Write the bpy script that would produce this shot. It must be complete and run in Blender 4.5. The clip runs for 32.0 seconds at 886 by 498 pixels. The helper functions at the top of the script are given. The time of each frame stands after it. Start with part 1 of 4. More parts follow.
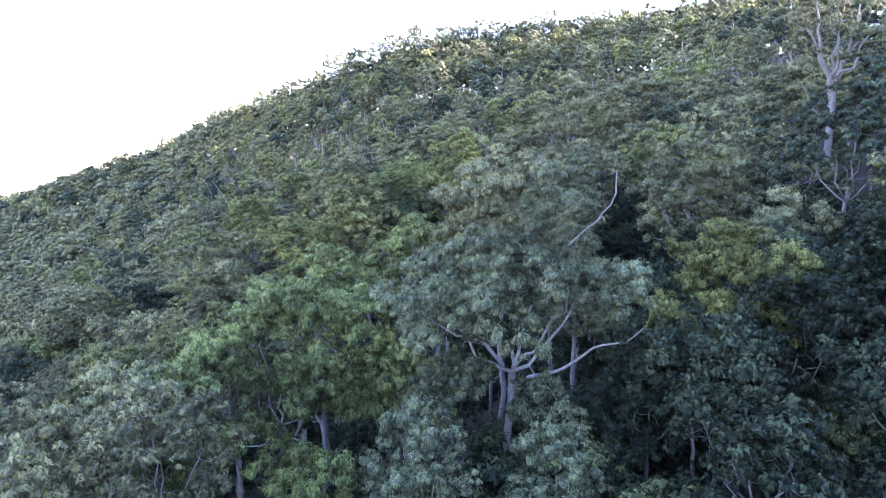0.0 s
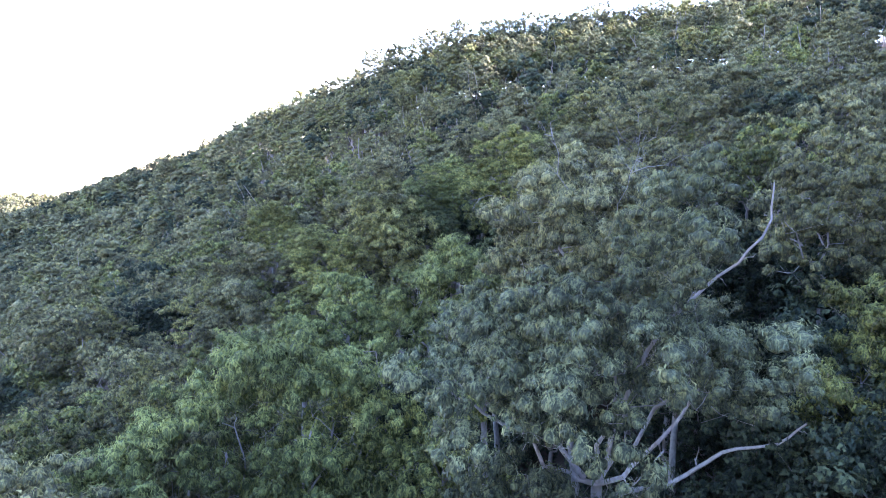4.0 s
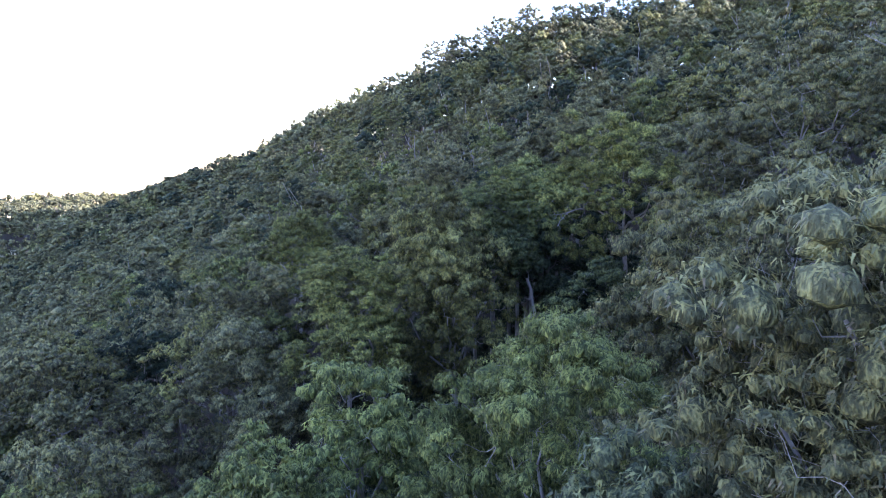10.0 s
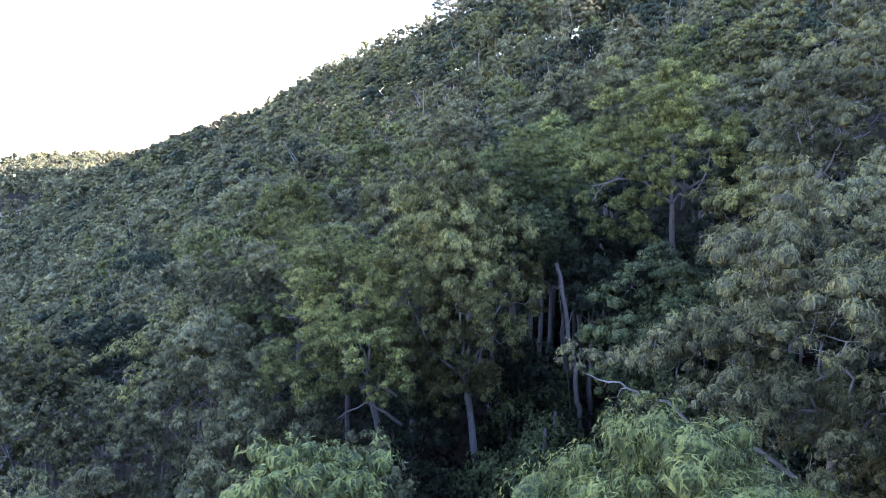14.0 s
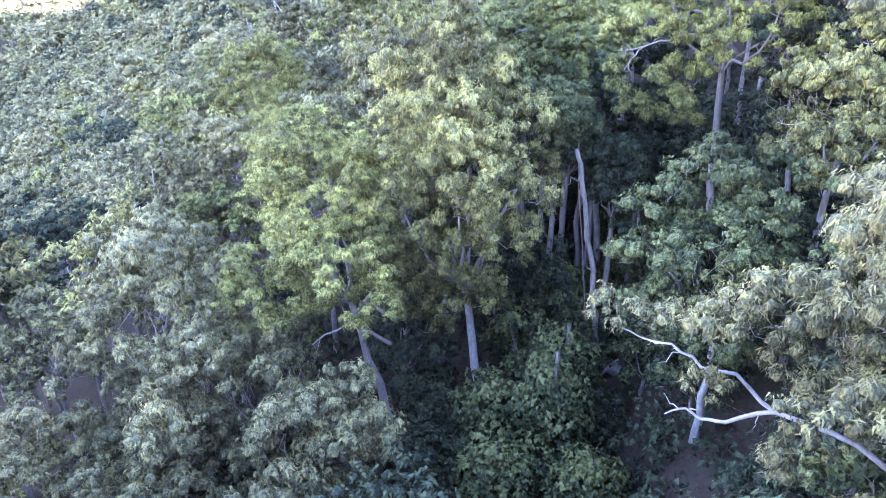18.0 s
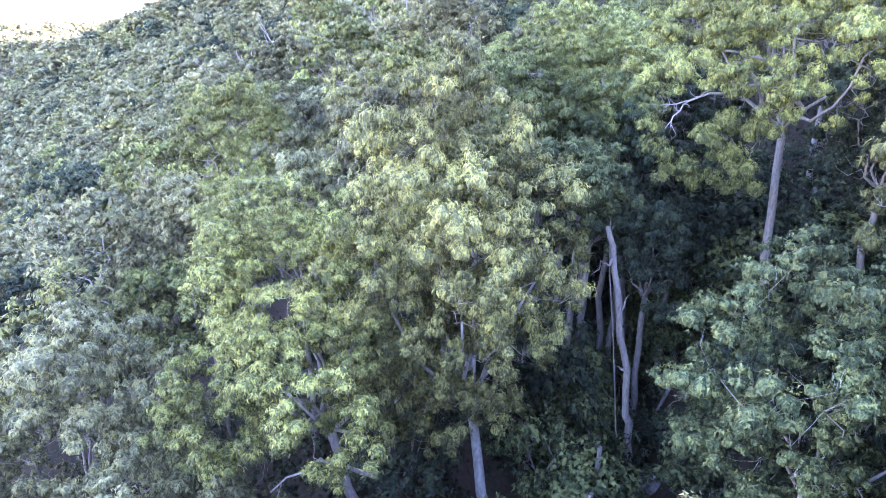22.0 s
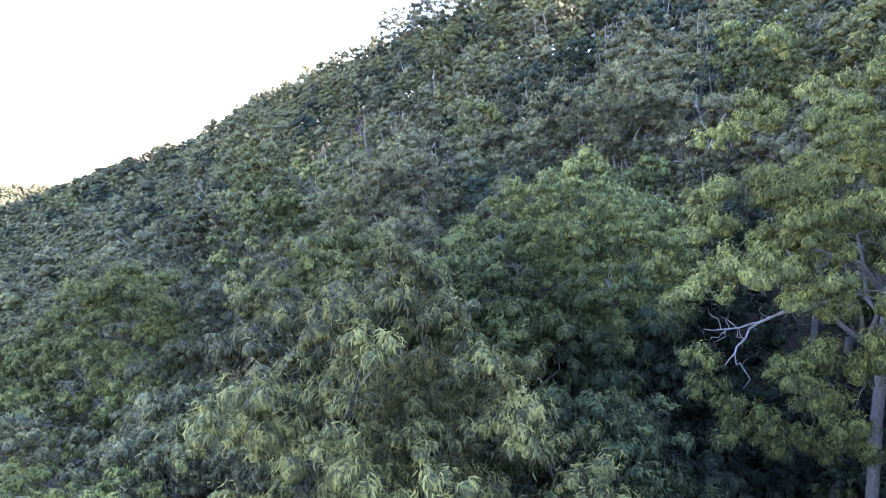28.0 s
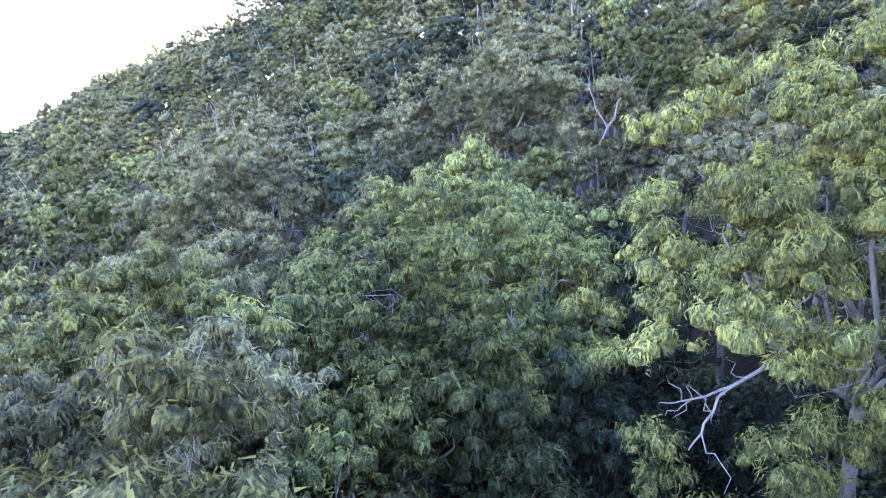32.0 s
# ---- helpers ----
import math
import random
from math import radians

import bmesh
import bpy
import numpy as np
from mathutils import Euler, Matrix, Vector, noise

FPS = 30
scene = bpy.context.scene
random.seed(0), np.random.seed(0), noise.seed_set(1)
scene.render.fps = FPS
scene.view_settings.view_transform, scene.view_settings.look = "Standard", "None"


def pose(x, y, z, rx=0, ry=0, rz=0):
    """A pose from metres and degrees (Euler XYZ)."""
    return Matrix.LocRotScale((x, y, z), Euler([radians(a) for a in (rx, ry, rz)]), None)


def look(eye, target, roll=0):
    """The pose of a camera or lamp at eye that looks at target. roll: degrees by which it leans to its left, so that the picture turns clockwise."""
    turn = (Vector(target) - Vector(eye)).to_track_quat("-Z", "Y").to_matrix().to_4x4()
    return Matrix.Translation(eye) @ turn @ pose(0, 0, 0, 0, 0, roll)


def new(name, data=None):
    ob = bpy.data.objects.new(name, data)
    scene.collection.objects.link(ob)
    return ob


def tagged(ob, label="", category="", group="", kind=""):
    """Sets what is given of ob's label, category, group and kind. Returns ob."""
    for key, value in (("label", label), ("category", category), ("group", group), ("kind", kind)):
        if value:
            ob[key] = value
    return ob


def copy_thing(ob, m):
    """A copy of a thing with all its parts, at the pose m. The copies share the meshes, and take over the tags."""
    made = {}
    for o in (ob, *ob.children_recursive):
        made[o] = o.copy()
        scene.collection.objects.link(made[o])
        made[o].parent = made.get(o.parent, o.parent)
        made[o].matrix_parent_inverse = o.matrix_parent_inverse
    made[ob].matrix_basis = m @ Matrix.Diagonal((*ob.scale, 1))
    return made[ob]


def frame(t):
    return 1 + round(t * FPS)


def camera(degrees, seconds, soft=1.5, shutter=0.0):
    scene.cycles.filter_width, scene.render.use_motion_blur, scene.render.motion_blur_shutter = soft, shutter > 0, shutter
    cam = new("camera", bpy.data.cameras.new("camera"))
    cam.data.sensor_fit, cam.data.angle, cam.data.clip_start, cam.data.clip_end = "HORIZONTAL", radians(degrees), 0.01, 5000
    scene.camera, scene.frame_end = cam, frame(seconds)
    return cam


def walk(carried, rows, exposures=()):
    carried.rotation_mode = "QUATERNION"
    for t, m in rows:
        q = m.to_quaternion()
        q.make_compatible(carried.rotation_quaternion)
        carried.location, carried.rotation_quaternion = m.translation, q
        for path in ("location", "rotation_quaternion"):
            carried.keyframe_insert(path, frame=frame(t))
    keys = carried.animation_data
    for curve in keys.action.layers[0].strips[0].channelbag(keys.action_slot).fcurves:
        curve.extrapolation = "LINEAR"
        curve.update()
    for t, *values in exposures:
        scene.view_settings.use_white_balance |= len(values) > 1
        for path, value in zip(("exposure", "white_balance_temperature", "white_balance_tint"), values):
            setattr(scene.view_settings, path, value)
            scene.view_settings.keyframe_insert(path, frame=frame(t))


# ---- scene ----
cam = camera(67.3, 32.0, 0.6, 0.2)
METRES, EYE, TILT, LEAN, TURN = 80.0, 40.0, -8.8, 0.0, 0.0
ROWS = [
    (0.0, 0.0, 0.0, 0.0, 0.0, 0.0, -0.0),
    (0.5, -0.0, 0.0201, 0.0032, 0.51, 0.01, -0.07),
    (1.0, -0.0002, 0.0402, 0.0064, 0.96, 0.02, -0.12),
    (1.5, -0.0007, 0.0604, 0.0094, 1.4, 0.04, -0.2),
    (2.0, -0.0011, 0.0809, 0.0124, 1.85, 0.04, -0.26),
    (2.5, -0.0017, 0.1017, 0.0155, 2.31, 0.06, -0.34),
    (3.0, -0.0024, 0.1221, 0.0186, 2.74, 0.06, -0.39),
    (3.5, -0.0035, 0.1426, 0.0215, 3.15, 0.07, -0.47),
    (5.5, -0.0118, 0.2258, 0.0318, 4.86, 0.13, -0.79),
    (6.0, -0.0135, 0.2462, 0.0344, 5.33, 0.12, -0.87),
    (6.5, -0.0151, 0.2669, 0.0372, 5.78, 0.12, -0.93),
    (7.0, -0.0169, 0.2876, 0.0403, 6.24, 0.12, -1.01),
    (7.5, -0.019, 0.3082, 0.043, 6.7, 0.12, -1.03),
    (8.0, -0.0215, 0.3285, 0.0459, 7.14, 0.11, -1.12),
    (8.5, -0.0244, 0.3488, 0.0489, 7.59, 0.1, -1.23),
    (9.0, -0.0276, 0.3697, 0.0517, 8.06, 0.07, -1.25),
    (9.5, -0.0312, 0.3906, 0.0546, 8.48, 0.06, -1.35),
    (10.0, -0.0348, 0.4114, 0.0575, 8.78, 0.05, -1.39),
    (10.5, -0.0383, 0.4312, 0.0605, 9.05, 0.05, -1.42),
    (11.0, -0.0416, 0.4496, 0.0632, 9.3, 0.04, -1.49),
    (11.5, -0.0443, 0.4657, 0.0657, 9.45, 0.04, -1.53),
    (12.0, -0.0467, 0.4803, 0.0682, 9.56, 0.03, -1.53),
    (12.5, -0.049, 0.4937, 0.0701, 9.65, 0.05, -1.53),
    (13.0, -0.051, 0.5066, 0.0719, 9.68, -0.19, -1.56),
    (13.5, -0.053, 0.5193, 0.0733, 9.69, -1.54, -1.56),
    (14.0, -0.0551, 0.5319, 0.075, 9.69, -3.53, -1.56),
    (14.5, -0.0569, 0.5448, 0.0765, 9.69, -5.91, -1.56),
    (15.0, -0.0588, 0.5574, 0.0785, 9.7, -8.34, -1.54),
    (15.5, -0.0606, 0.57, 0.0806, 9.68, -10.77, -1.52),
    (17.5, -0.0677, 0.6231, 0.0915, 9.7, -16.35, -1.39),
    (18.0, -0.0696, 0.6353, 0.0938, 9.69, -16.42, -1.38),
    (18.5, -0.0713, 0.648, 0.0961, 9.73, -16.44, -1.37),
    (19.0, -0.0737, 0.6605, 0.0984, 9.7, -16.42, -1.36),
    (19.5, -0.0764, 0.6735, 0.1005, 9.68, -16.42, -1.38),
    (20.0, -0.0786, 0.6866, 0.1022, 9.69, -16.38, -1.4),
    (20.5, -0.0809, 0.6995, 0.1042, 9.66, -16.18, -1.42),
    (21.0, -0.0831, 0.7125, 0.1061, 9.66, -15.92, -1.41),
    (21.5, -0.0851, 0.7255, 0.1082, 9.66, -15.3, -1.4),
    (22.0, -0.0869, 0.7384, 0.1104, 9.66, -14.32, -1.36),
    (22.5, -0.0889, 0.7509, 0.1122, 9.6, -13.2, -1.34),
    (23.0, -0.0905, 0.7636, 0.1144, 9.61, -12.05, -1.32),
    (23.5, -0.0923, 0.7761, 0.1161, 9.57, -10.79, -1.31),
    (24.0, -0.094, 0.7891, 0.118, 9.55, -9.57, -1.28),
    (24.5, -0.0958, 0.8023, 0.1199, 9.54, -8.36, -1.26),
    (25.0, -0.0978, 0.8151, 0.1218, 9.52, -7.15, -1.24),
    (25.5, -0.0998, 0.8279, 0.1237, 9.49, -5.94, -1.23),
    (27.5, -0.1065, 0.8766, 0.1312, 7.12, -1.14, -1.02),
    (28.0, -0.1077, 0.8882, 0.1329, 5.67, -1.0, -0.8),
    (28.5, -0.1086, 0.8999, 0.1349, 3.97, -0.97, -0.54),
    (29.0, -0.1089, 0.9114, 0.1369, 2.32, -0.94, -0.28),
    (29.5, -0.1088, 0.9226, 0.1388, 0.83, -0.93, -0.03),
    (30.0, -0.1084, 0.934, 0.1406, -0.48, -0.92, 0.16),
    (30.5, -0.1081, 0.9457, 0.1423, -1.81, -0.92, 0.33),
    (31.0, -0.1074, 0.9575, 0.1444, -3.12, -0.92, 0.53),
    (31.5, -0.1066, 0.9692, 0.1461, -4.16, -1.34, 0.66),
    (32.0, -0.1057, 0.981, 0.1478, -5.09, -2.13, 0.79),
]
walk(cam, [(t, pose(0, 0, EYE, TILT, LEAN, TURN) @ pose(METRES * x, METRES * y, METRES * z, 90 + pitch, roll, yaw)) for t, x, y, z, yaw, pitch, roll in ROWS],
     [(t, e, k, q) for t, e, k, q in ((0.0, 3.66, 5380, 40), (6.0, 3.12, 5340, 40), (9.0, 2.72, 5280, 40), (12.5, 2.68, 5260, 40), (14.0, 3.1, 5400, 40), (15.0, 3.8, 5450, 42), (16.0, 4.2, 5560, 43),
      (18.0, 4.85, 5600, 49), (21.0, 4.88, 5600, 49), (23.0, 4.65, 5600, 48), (25.0, 4.2, 5560, 45), (28.0, 3.4, 5420, 42), (30.0, 3.6, 5420, 42), (32.0, 4.0, 5460, 43))])

# ---- world and light ----
SUN_AZ, SUN_EL = radians(95), radians(12.5)      # azimuth from +y towards +x
world = bpy.data.worlds.new("sky")
scene.world = world
world.use_nodes = True
wn = world.node_tree.nodes
sky = wn.new("ShaderNodeTexSky")
sky.sky_type = "NISHITA"
sky.sun_disc = False
sky.sun_elevation, sky.sun_rotation = SUN_EL, SUN_AZ
sky.air_density, sky.dust_density, sky.ozone_density = 1.0, 0.3, 1.0
world.node_tree.links.new(sky.outputs[0], wn["Background"].inputs[0])
wn["Background"].inputs[1].default_value = 0.15
sun = new("sun", bpy.data.lights.new("sun", "SUN"))
sun.data.energy, sun.data.angle, sun.data.color = 4.0, radians(0.6), (1.0, 0.91, 0.78)
sun.matrix_world = look((0, 0, 300), (-math.sin(SUN_AZ) * 300, -math.cos(SUN_AZ) * 300, 300 - 300 * math.tan(SUN_EL)))


# ---- materials ----
def nodes_of(name):
    m = bpy.data.materials.new(name)
    m.use_nodes = True
    return m, m.node_tree.nodes, m.node_tree.links


def mixer(n, l, fac, a, b, mode="MIX"):
    x = n.new("ShaderNodeMix")
    x.data_type, x.blend_type = "RGBA", mode
    for sock, v in ((x.inputs[0], fac), (x.inputs[6], a), (x.inputs[7], b)):
        if hasattr(v, "default_value"):
            l.new(v, sock)
        elif isinstance(v, (int, float)):
            sock.default_value = v
        else:
            sock.default_value = (*v, 1)
    return x.outputs[2]


def ramp(n, l, src, lo, hi):
    r = n.new("ShaderNodeMapRange")
    l.new(src, r.inputs[0])
    r.inputs[1].default_value, r.inputs[2].default_value = lo, hi
    return r.outputs[0]


def leaf_material(name, base, young, old, clump=0.35, mass=False, tips=None):
    """Leaves: young tips, old leaves and clump-wide shifts of hue; thin, so that some light comes through.
    mass: the close-grown heart of a clump, where the leaves are grain and relief and the shade between them is painted
    dark."""
    m, n, l = nodes_of(name)
    geo, info = n.new("ShaderNodeNewGeometry"), n.new("ShaderNodeObjectInfo")
    big = n.new("ShaderNodeTexNoise")
    big.inputs["Scale"].default_value = clump
    l.new(geo.outputs["Position"], big.inputs["Vector"])
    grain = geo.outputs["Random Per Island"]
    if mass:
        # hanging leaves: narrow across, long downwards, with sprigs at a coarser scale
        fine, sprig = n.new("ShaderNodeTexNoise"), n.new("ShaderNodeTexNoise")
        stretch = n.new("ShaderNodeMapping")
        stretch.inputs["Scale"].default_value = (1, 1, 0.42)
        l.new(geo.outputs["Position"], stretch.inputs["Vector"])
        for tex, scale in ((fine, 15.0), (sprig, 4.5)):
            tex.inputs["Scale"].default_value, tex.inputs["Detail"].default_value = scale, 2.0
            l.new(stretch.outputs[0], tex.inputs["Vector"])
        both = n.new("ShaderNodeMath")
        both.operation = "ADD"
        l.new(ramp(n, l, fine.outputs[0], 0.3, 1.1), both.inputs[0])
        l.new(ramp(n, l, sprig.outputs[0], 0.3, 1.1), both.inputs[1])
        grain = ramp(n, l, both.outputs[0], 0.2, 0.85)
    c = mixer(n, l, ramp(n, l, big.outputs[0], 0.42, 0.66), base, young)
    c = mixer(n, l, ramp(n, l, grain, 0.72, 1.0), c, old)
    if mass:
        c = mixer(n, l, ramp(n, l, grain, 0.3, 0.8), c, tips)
    tone = n.new("ShaderNodeHueSaturation")
    l.new(c, tone.inputs["Color"])
    # in the mass, low grain darkens: shade in the gaps between leaves, put into colour
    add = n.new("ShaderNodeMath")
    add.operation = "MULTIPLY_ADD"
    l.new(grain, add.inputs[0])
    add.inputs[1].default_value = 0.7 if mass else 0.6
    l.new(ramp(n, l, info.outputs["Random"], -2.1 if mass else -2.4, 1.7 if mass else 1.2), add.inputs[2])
    stand = n.new("ShaderNodeTexNoise")           # one tree against the next
    stand.inputs["Scale"].default_value, stand.inputs["Detail"].default_value = 0.15, 0.0
    l.new(geo.outputs["Position"], stand.inputs["Vector"])
    tree_tone = n.new("ShaderNodeMapRange")
    l.new(stand.outputs[0], tree_tone.inputs[0])
    for slot, value in ((1, 0.3), (2, 0.7), (3, 0.62), (4, 1.36)):
        tree_tone.inputs[slot].default_value = value
    by = n.new("ShaderNodeMath")
    by.operation = "MULTIPLY"
    l.new(add.outputs[0], by.inputs[0])
    l.new(tree_tone.outputs[0], by.inputs[1])
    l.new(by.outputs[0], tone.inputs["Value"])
    tone.inputs["Saturation"].default_value = 1.0
    b = n["Principled BSDF"]
    b.inputs["Roughness"].default_value = 0.65
    b.inputs["Specular IOR Level"].default_value = 0.12
    l.new(tone.outputs[0], b.inputs["Base Color"])
    if mass:
        b.inputs["Specular IOR Level"].default_value = 0.1
        bp = n.new("ShaderNodeBump")
        bp.inputs["Strength"].default_value, bp.inputs["Distance"].default_value = 1.0, 0.14
        l.new(both.outputs[0], bp.inputs["Height"])
        l.new(bp.outputs[0], b.inputs["Normal"])
        return m
    tr = n.new("ShaderNodeBsdfTranslucent")
    l.new(tone.outputs[0], tr.inputs["Color"])
    mx = n.new("ShaderNodeMixShader")
    mx.inputs[0].default_value = 0.16
    l.new(b.outputs[0], mx.inputs[1])
    l.new(tr.outputs[0], mx.inputs[2])
    l.new(mx.outputs[0], n["Material Output"].inputs[0])
    return m


def rough_material(name, a, b, scale, rough=0.9, bump=0.4, stretch=1.0, spots=None, detail=6.0):
    """Bark, soil and rock: two colours in noise at two scales, and relief."""
    m, n, l = nodes_of(name)
    geo = n.new("ShaderNodeNewGeometry")
    mp = n.new("ShaderNodeMapping")
    mp.inputs["Scale"].default_value = (1, 1, stretch)
    l.new(geo.outputs["Position"], mp.inputs["Vector"])
    t1, t2 = n.new("ShaderNodeTexNoise"), n.new("ShaderNodeTexNoise")
    for t, s in ((t1, scale), (t2, scale * 7)):
        t.inputs["Scale"].default_value, t.inputs["Detail"].default_value = s, detail
        l.new(mp.outputs[0], t.inputs["Vector"])
    c = mixer(n, l, ramp(n, l, t1.outputs[0], 0.35, 0.65), a, b)
    c = mixer(n, l, 0.6, c, mixer(n, l, ramp(n, l, t2.outputs[0], 0.3, 0.7), [v * 0.55 for v in a], b), "MIX")
    if spots:
        t3 = n.new("ShaderNodeTexNoise")
        t3.inputs["Scale"].default_value = scale * 0.6
        l.new(geo.outputs["Position"], t3.inputs["Vector"])
        c = mixer(n, l, ramp(n, l, t3.outputs[0], 0.55, 0.68), c, spots)
    p = n["Principled BSDF"]
    l.new(c, p.inputs["Base Color"])
    p.inputs["Roughness"].default_value = rough
    bp = n.new("ShaderNodeBump")
    bp.inputs["Strength"].default_value, bp.inputs["Distance"].default_value = bump, 0.05
    l.new(t2.outputs[0], bp.inputs["Height"])
    l.new(bp.outputs[0], p.inputs["Normal"])
    return m


HUES = {
    "grey": ("leaf_grey_green", (0.112, 0.117, 0.048), (0.172, 0.168, 0.061), (0.134, 0.110, 0.054)),
    "olive": ("leaf_olive", (0.113, 0.118, 0.048), (0.178, 0.172, 0.058), (0.140, 0.108, 0.055)),
    "bright": ("leaf_bright", (0.098, 0.117, 0.032), (0.174, 0.184, 0.044), (0.130, 0.122, 0.055)),
    "lime": ("leaf_lime", (0.124, 0.140, 0.036), (0.212, 0.218, 0.050), (0.146, 0.122, 0.052)),
    "blue": ("leaf_blue_green", (0.100, 0.116, 0.052), (0.152, 0.166, 0.066), (0.104, 0.100, 0.056)),
    # dark leaves, lowered further to paint in the shade of the canopy above
    "dark": ("leaf_dark_shaded", (0.034, 0.048, 0.024), (0.056, 0.070, 0.030), (0.045, 0.048, 0.026)),
    "brown": ("leaf_brown_tinged", (0.112, 0.113, 0.045), (0.170, 0.162, 0.056), (0.150, 0.110, 0.050)),
    "sage": ("leaf_sage", (0.120, 0.126, 0.040), (0.200, 0.194, 0.050), (0.155, 0.125, 0.052)),
    "fresh": ("leaf_fresh", (0.106, 0.130, 0.036), (0.180, 0.202, 0.052), (0.132, 0.120, 0.048)),
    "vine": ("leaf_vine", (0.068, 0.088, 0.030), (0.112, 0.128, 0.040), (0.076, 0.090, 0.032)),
}
LEAF = {}
for k, (n0, base, young, old) in HUES.items():
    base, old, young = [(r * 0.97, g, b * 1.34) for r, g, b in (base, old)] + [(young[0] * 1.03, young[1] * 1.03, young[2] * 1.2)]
    # top light painted in: young tops paler and yellower, the rest darkened and bluer
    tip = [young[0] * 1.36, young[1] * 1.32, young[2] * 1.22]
    shade_base = [c * 0.68 for c in base]
    LEAF[k] = (leaf_material(n0, shade_base, base, old), leaf_material(n0 + "_toplit_tips", young, tip, base), leaf_material(n0 + "_gap_shaded_mass", shade_base, base, old, mass=True, tips=young))
BARK_PALE = rough_material("pale_gum_bark", (0.21, 0.19, 0.17), (0.33, 0.315, 0.295), 1.2, 0.8, 0.2, 0.4, (0.17, 0.145, 0.12))
DRY_GRASS = rough_material("dry_grass", (0.30, 0.26, 0.15), (0.42, 0.37, 0.22), 0.05, 0.95, 0.2)
BARK_GREY = rough_material("grey_bark", (0.14, 0.12, 0.105), (0.25, 0.225, 0.2), 1.5, 0.9, 0.5, 0.3)
BARK_DEAD = rough_material("dead_wood", (0.17, 0.155, 0.14), (0.30, 0.285, 0.27), 2.0, 0.9, 0.3, 0.5)
SOIL = rough_material("leaf_litter_soil", (0.026, 0.017, 0.009), (0.060, 0.041, 0.023), 0.6, 0.95, 1.0, 1.0, (0.024, 0.030, 0.014))
ROCK = rough_material("weathered_rock", (0.14, 0.125, 0.11), (0.27, 0.25, 0.235), 0.8, 0.9, 0.6)


# ---- mesh helpers ----
def mesh_of(name, verts, faces, material):
    """A mesh from arrays: verts (n, 3), faces (m, 3) or (m, 4), or a list of such face arrays."""
    me = bpy.data.meshes.new(name)
    verts = np.ascontiguousarray(verts, dtype=np.float32)
    groups = faces if isinstance(faces, list) else [faces]
    loops = np.concatenate([np.asarray(f, dtype=np.int32).ravel() for f in groups])
    sizes = np.concatenate([np.full(len(f), np.asarray(f).shape[1], dtype=np.int32) for f in groups if len(f)])
    starts = np.concatenate([[0], np.cumsum(sizes)[:-1]]).astype(np.int32)
    me.vertices.add(len(verts))
    me.vertices.foreach_set("co", verts.ravel())
    me.loops.add(len(loops))
    me.loops.foreach_set("vertex_index", loops)
    me.polygons.add(len(sizes))
    me.polygons.foreach_set("loop_start", starts)
    me.update(calc_edges=True)
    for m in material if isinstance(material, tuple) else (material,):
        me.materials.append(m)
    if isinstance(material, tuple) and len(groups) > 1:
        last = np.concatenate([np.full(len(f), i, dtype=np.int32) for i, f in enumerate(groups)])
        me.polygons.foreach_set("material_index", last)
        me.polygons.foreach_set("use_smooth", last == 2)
    return me


def part(name, me, parent, label=""):
    ob = new(name, me)
    ob.parent = parent
    return tagged(ob, label) if label else ob


class Wood:
    """Gathers tapered, bent round stems into one mesh."""
    def __init__(self):
        self.v, self.f, self.n = [], [], 0

    def stem(self, pts, r0, r1, sides=6, power=1.0):
        pts = np.asarray(pts, float)
        k = len(pts)
        tang = np.gradient(pts, axis=0)
        tang /= np.linalg.norm(tang, axis=1)[:, None] + 1e-9
        ref = np.array([0.0, 1.0, 0.0]) if abs(tang[0][1]) < 0.8 else np.array([1.0, 0.0, 0.0])
        a = np.cross(tang, ref)
        a /= np.linalg.norm(a, axis=1)[:, None] + 1e-9
        b = np.cross(tang, a)
        s = np.linspace(0, 1, k) ** power
        r = (r0 + (r1 - r0) * s)[:, None, None]
        th = np.linspace(0, 2 * np.pi, sides, endpoint=False)
        ring = pts[:, None] + r * (a[:, None] * np.cos(th)[None, :, None] + b[:, None] * np.sin(th)[None, :, None])
        i = self.n + np.arange(k - 1)[:, None] * sides + np.arange(sides)[None]
        j = self.n + np.arange(k - 1)[:, None] * sides + (np.arange(sides)[None] + 1) % sides
        self.f.append(np.stack([i, j, j + sides, i + sides], -1).reshape(-1, 4))
        self.v.append(ring.reshape(-1, 3))
        self.n += k * sides
        return self

    def mesh(self, name, material):
        me = mesh_of(name, np.concatenate(self.v), np.concatenate(self.f), material)
        me.polygons.foreach_set("use_smooth", np.ones(len(me.polygons), dtype=bool))
        return me


def bent(rng, a, b, k=6, sag=0.0, wob=0.08):
    """A crooked way from a to b in k points; sag > 0 bows it outwards and down before it climbs."""
    a, b = np.asarray(a, float), np.asarray(b, float)
    s = np.linspace(0, 1, k)[:, None]
    size = np.linalg.norm(b - a)
    p = a + (b - a) * s
    p[:, 2] -= (np.sin(np.pi * s[:, 0])) * sag * size
    w = rng.normal(0, wob * size, (k, 3))
    w[0] = w[-1] = 0
    return p + w * np.sin(np.pi * s) ** 0.5


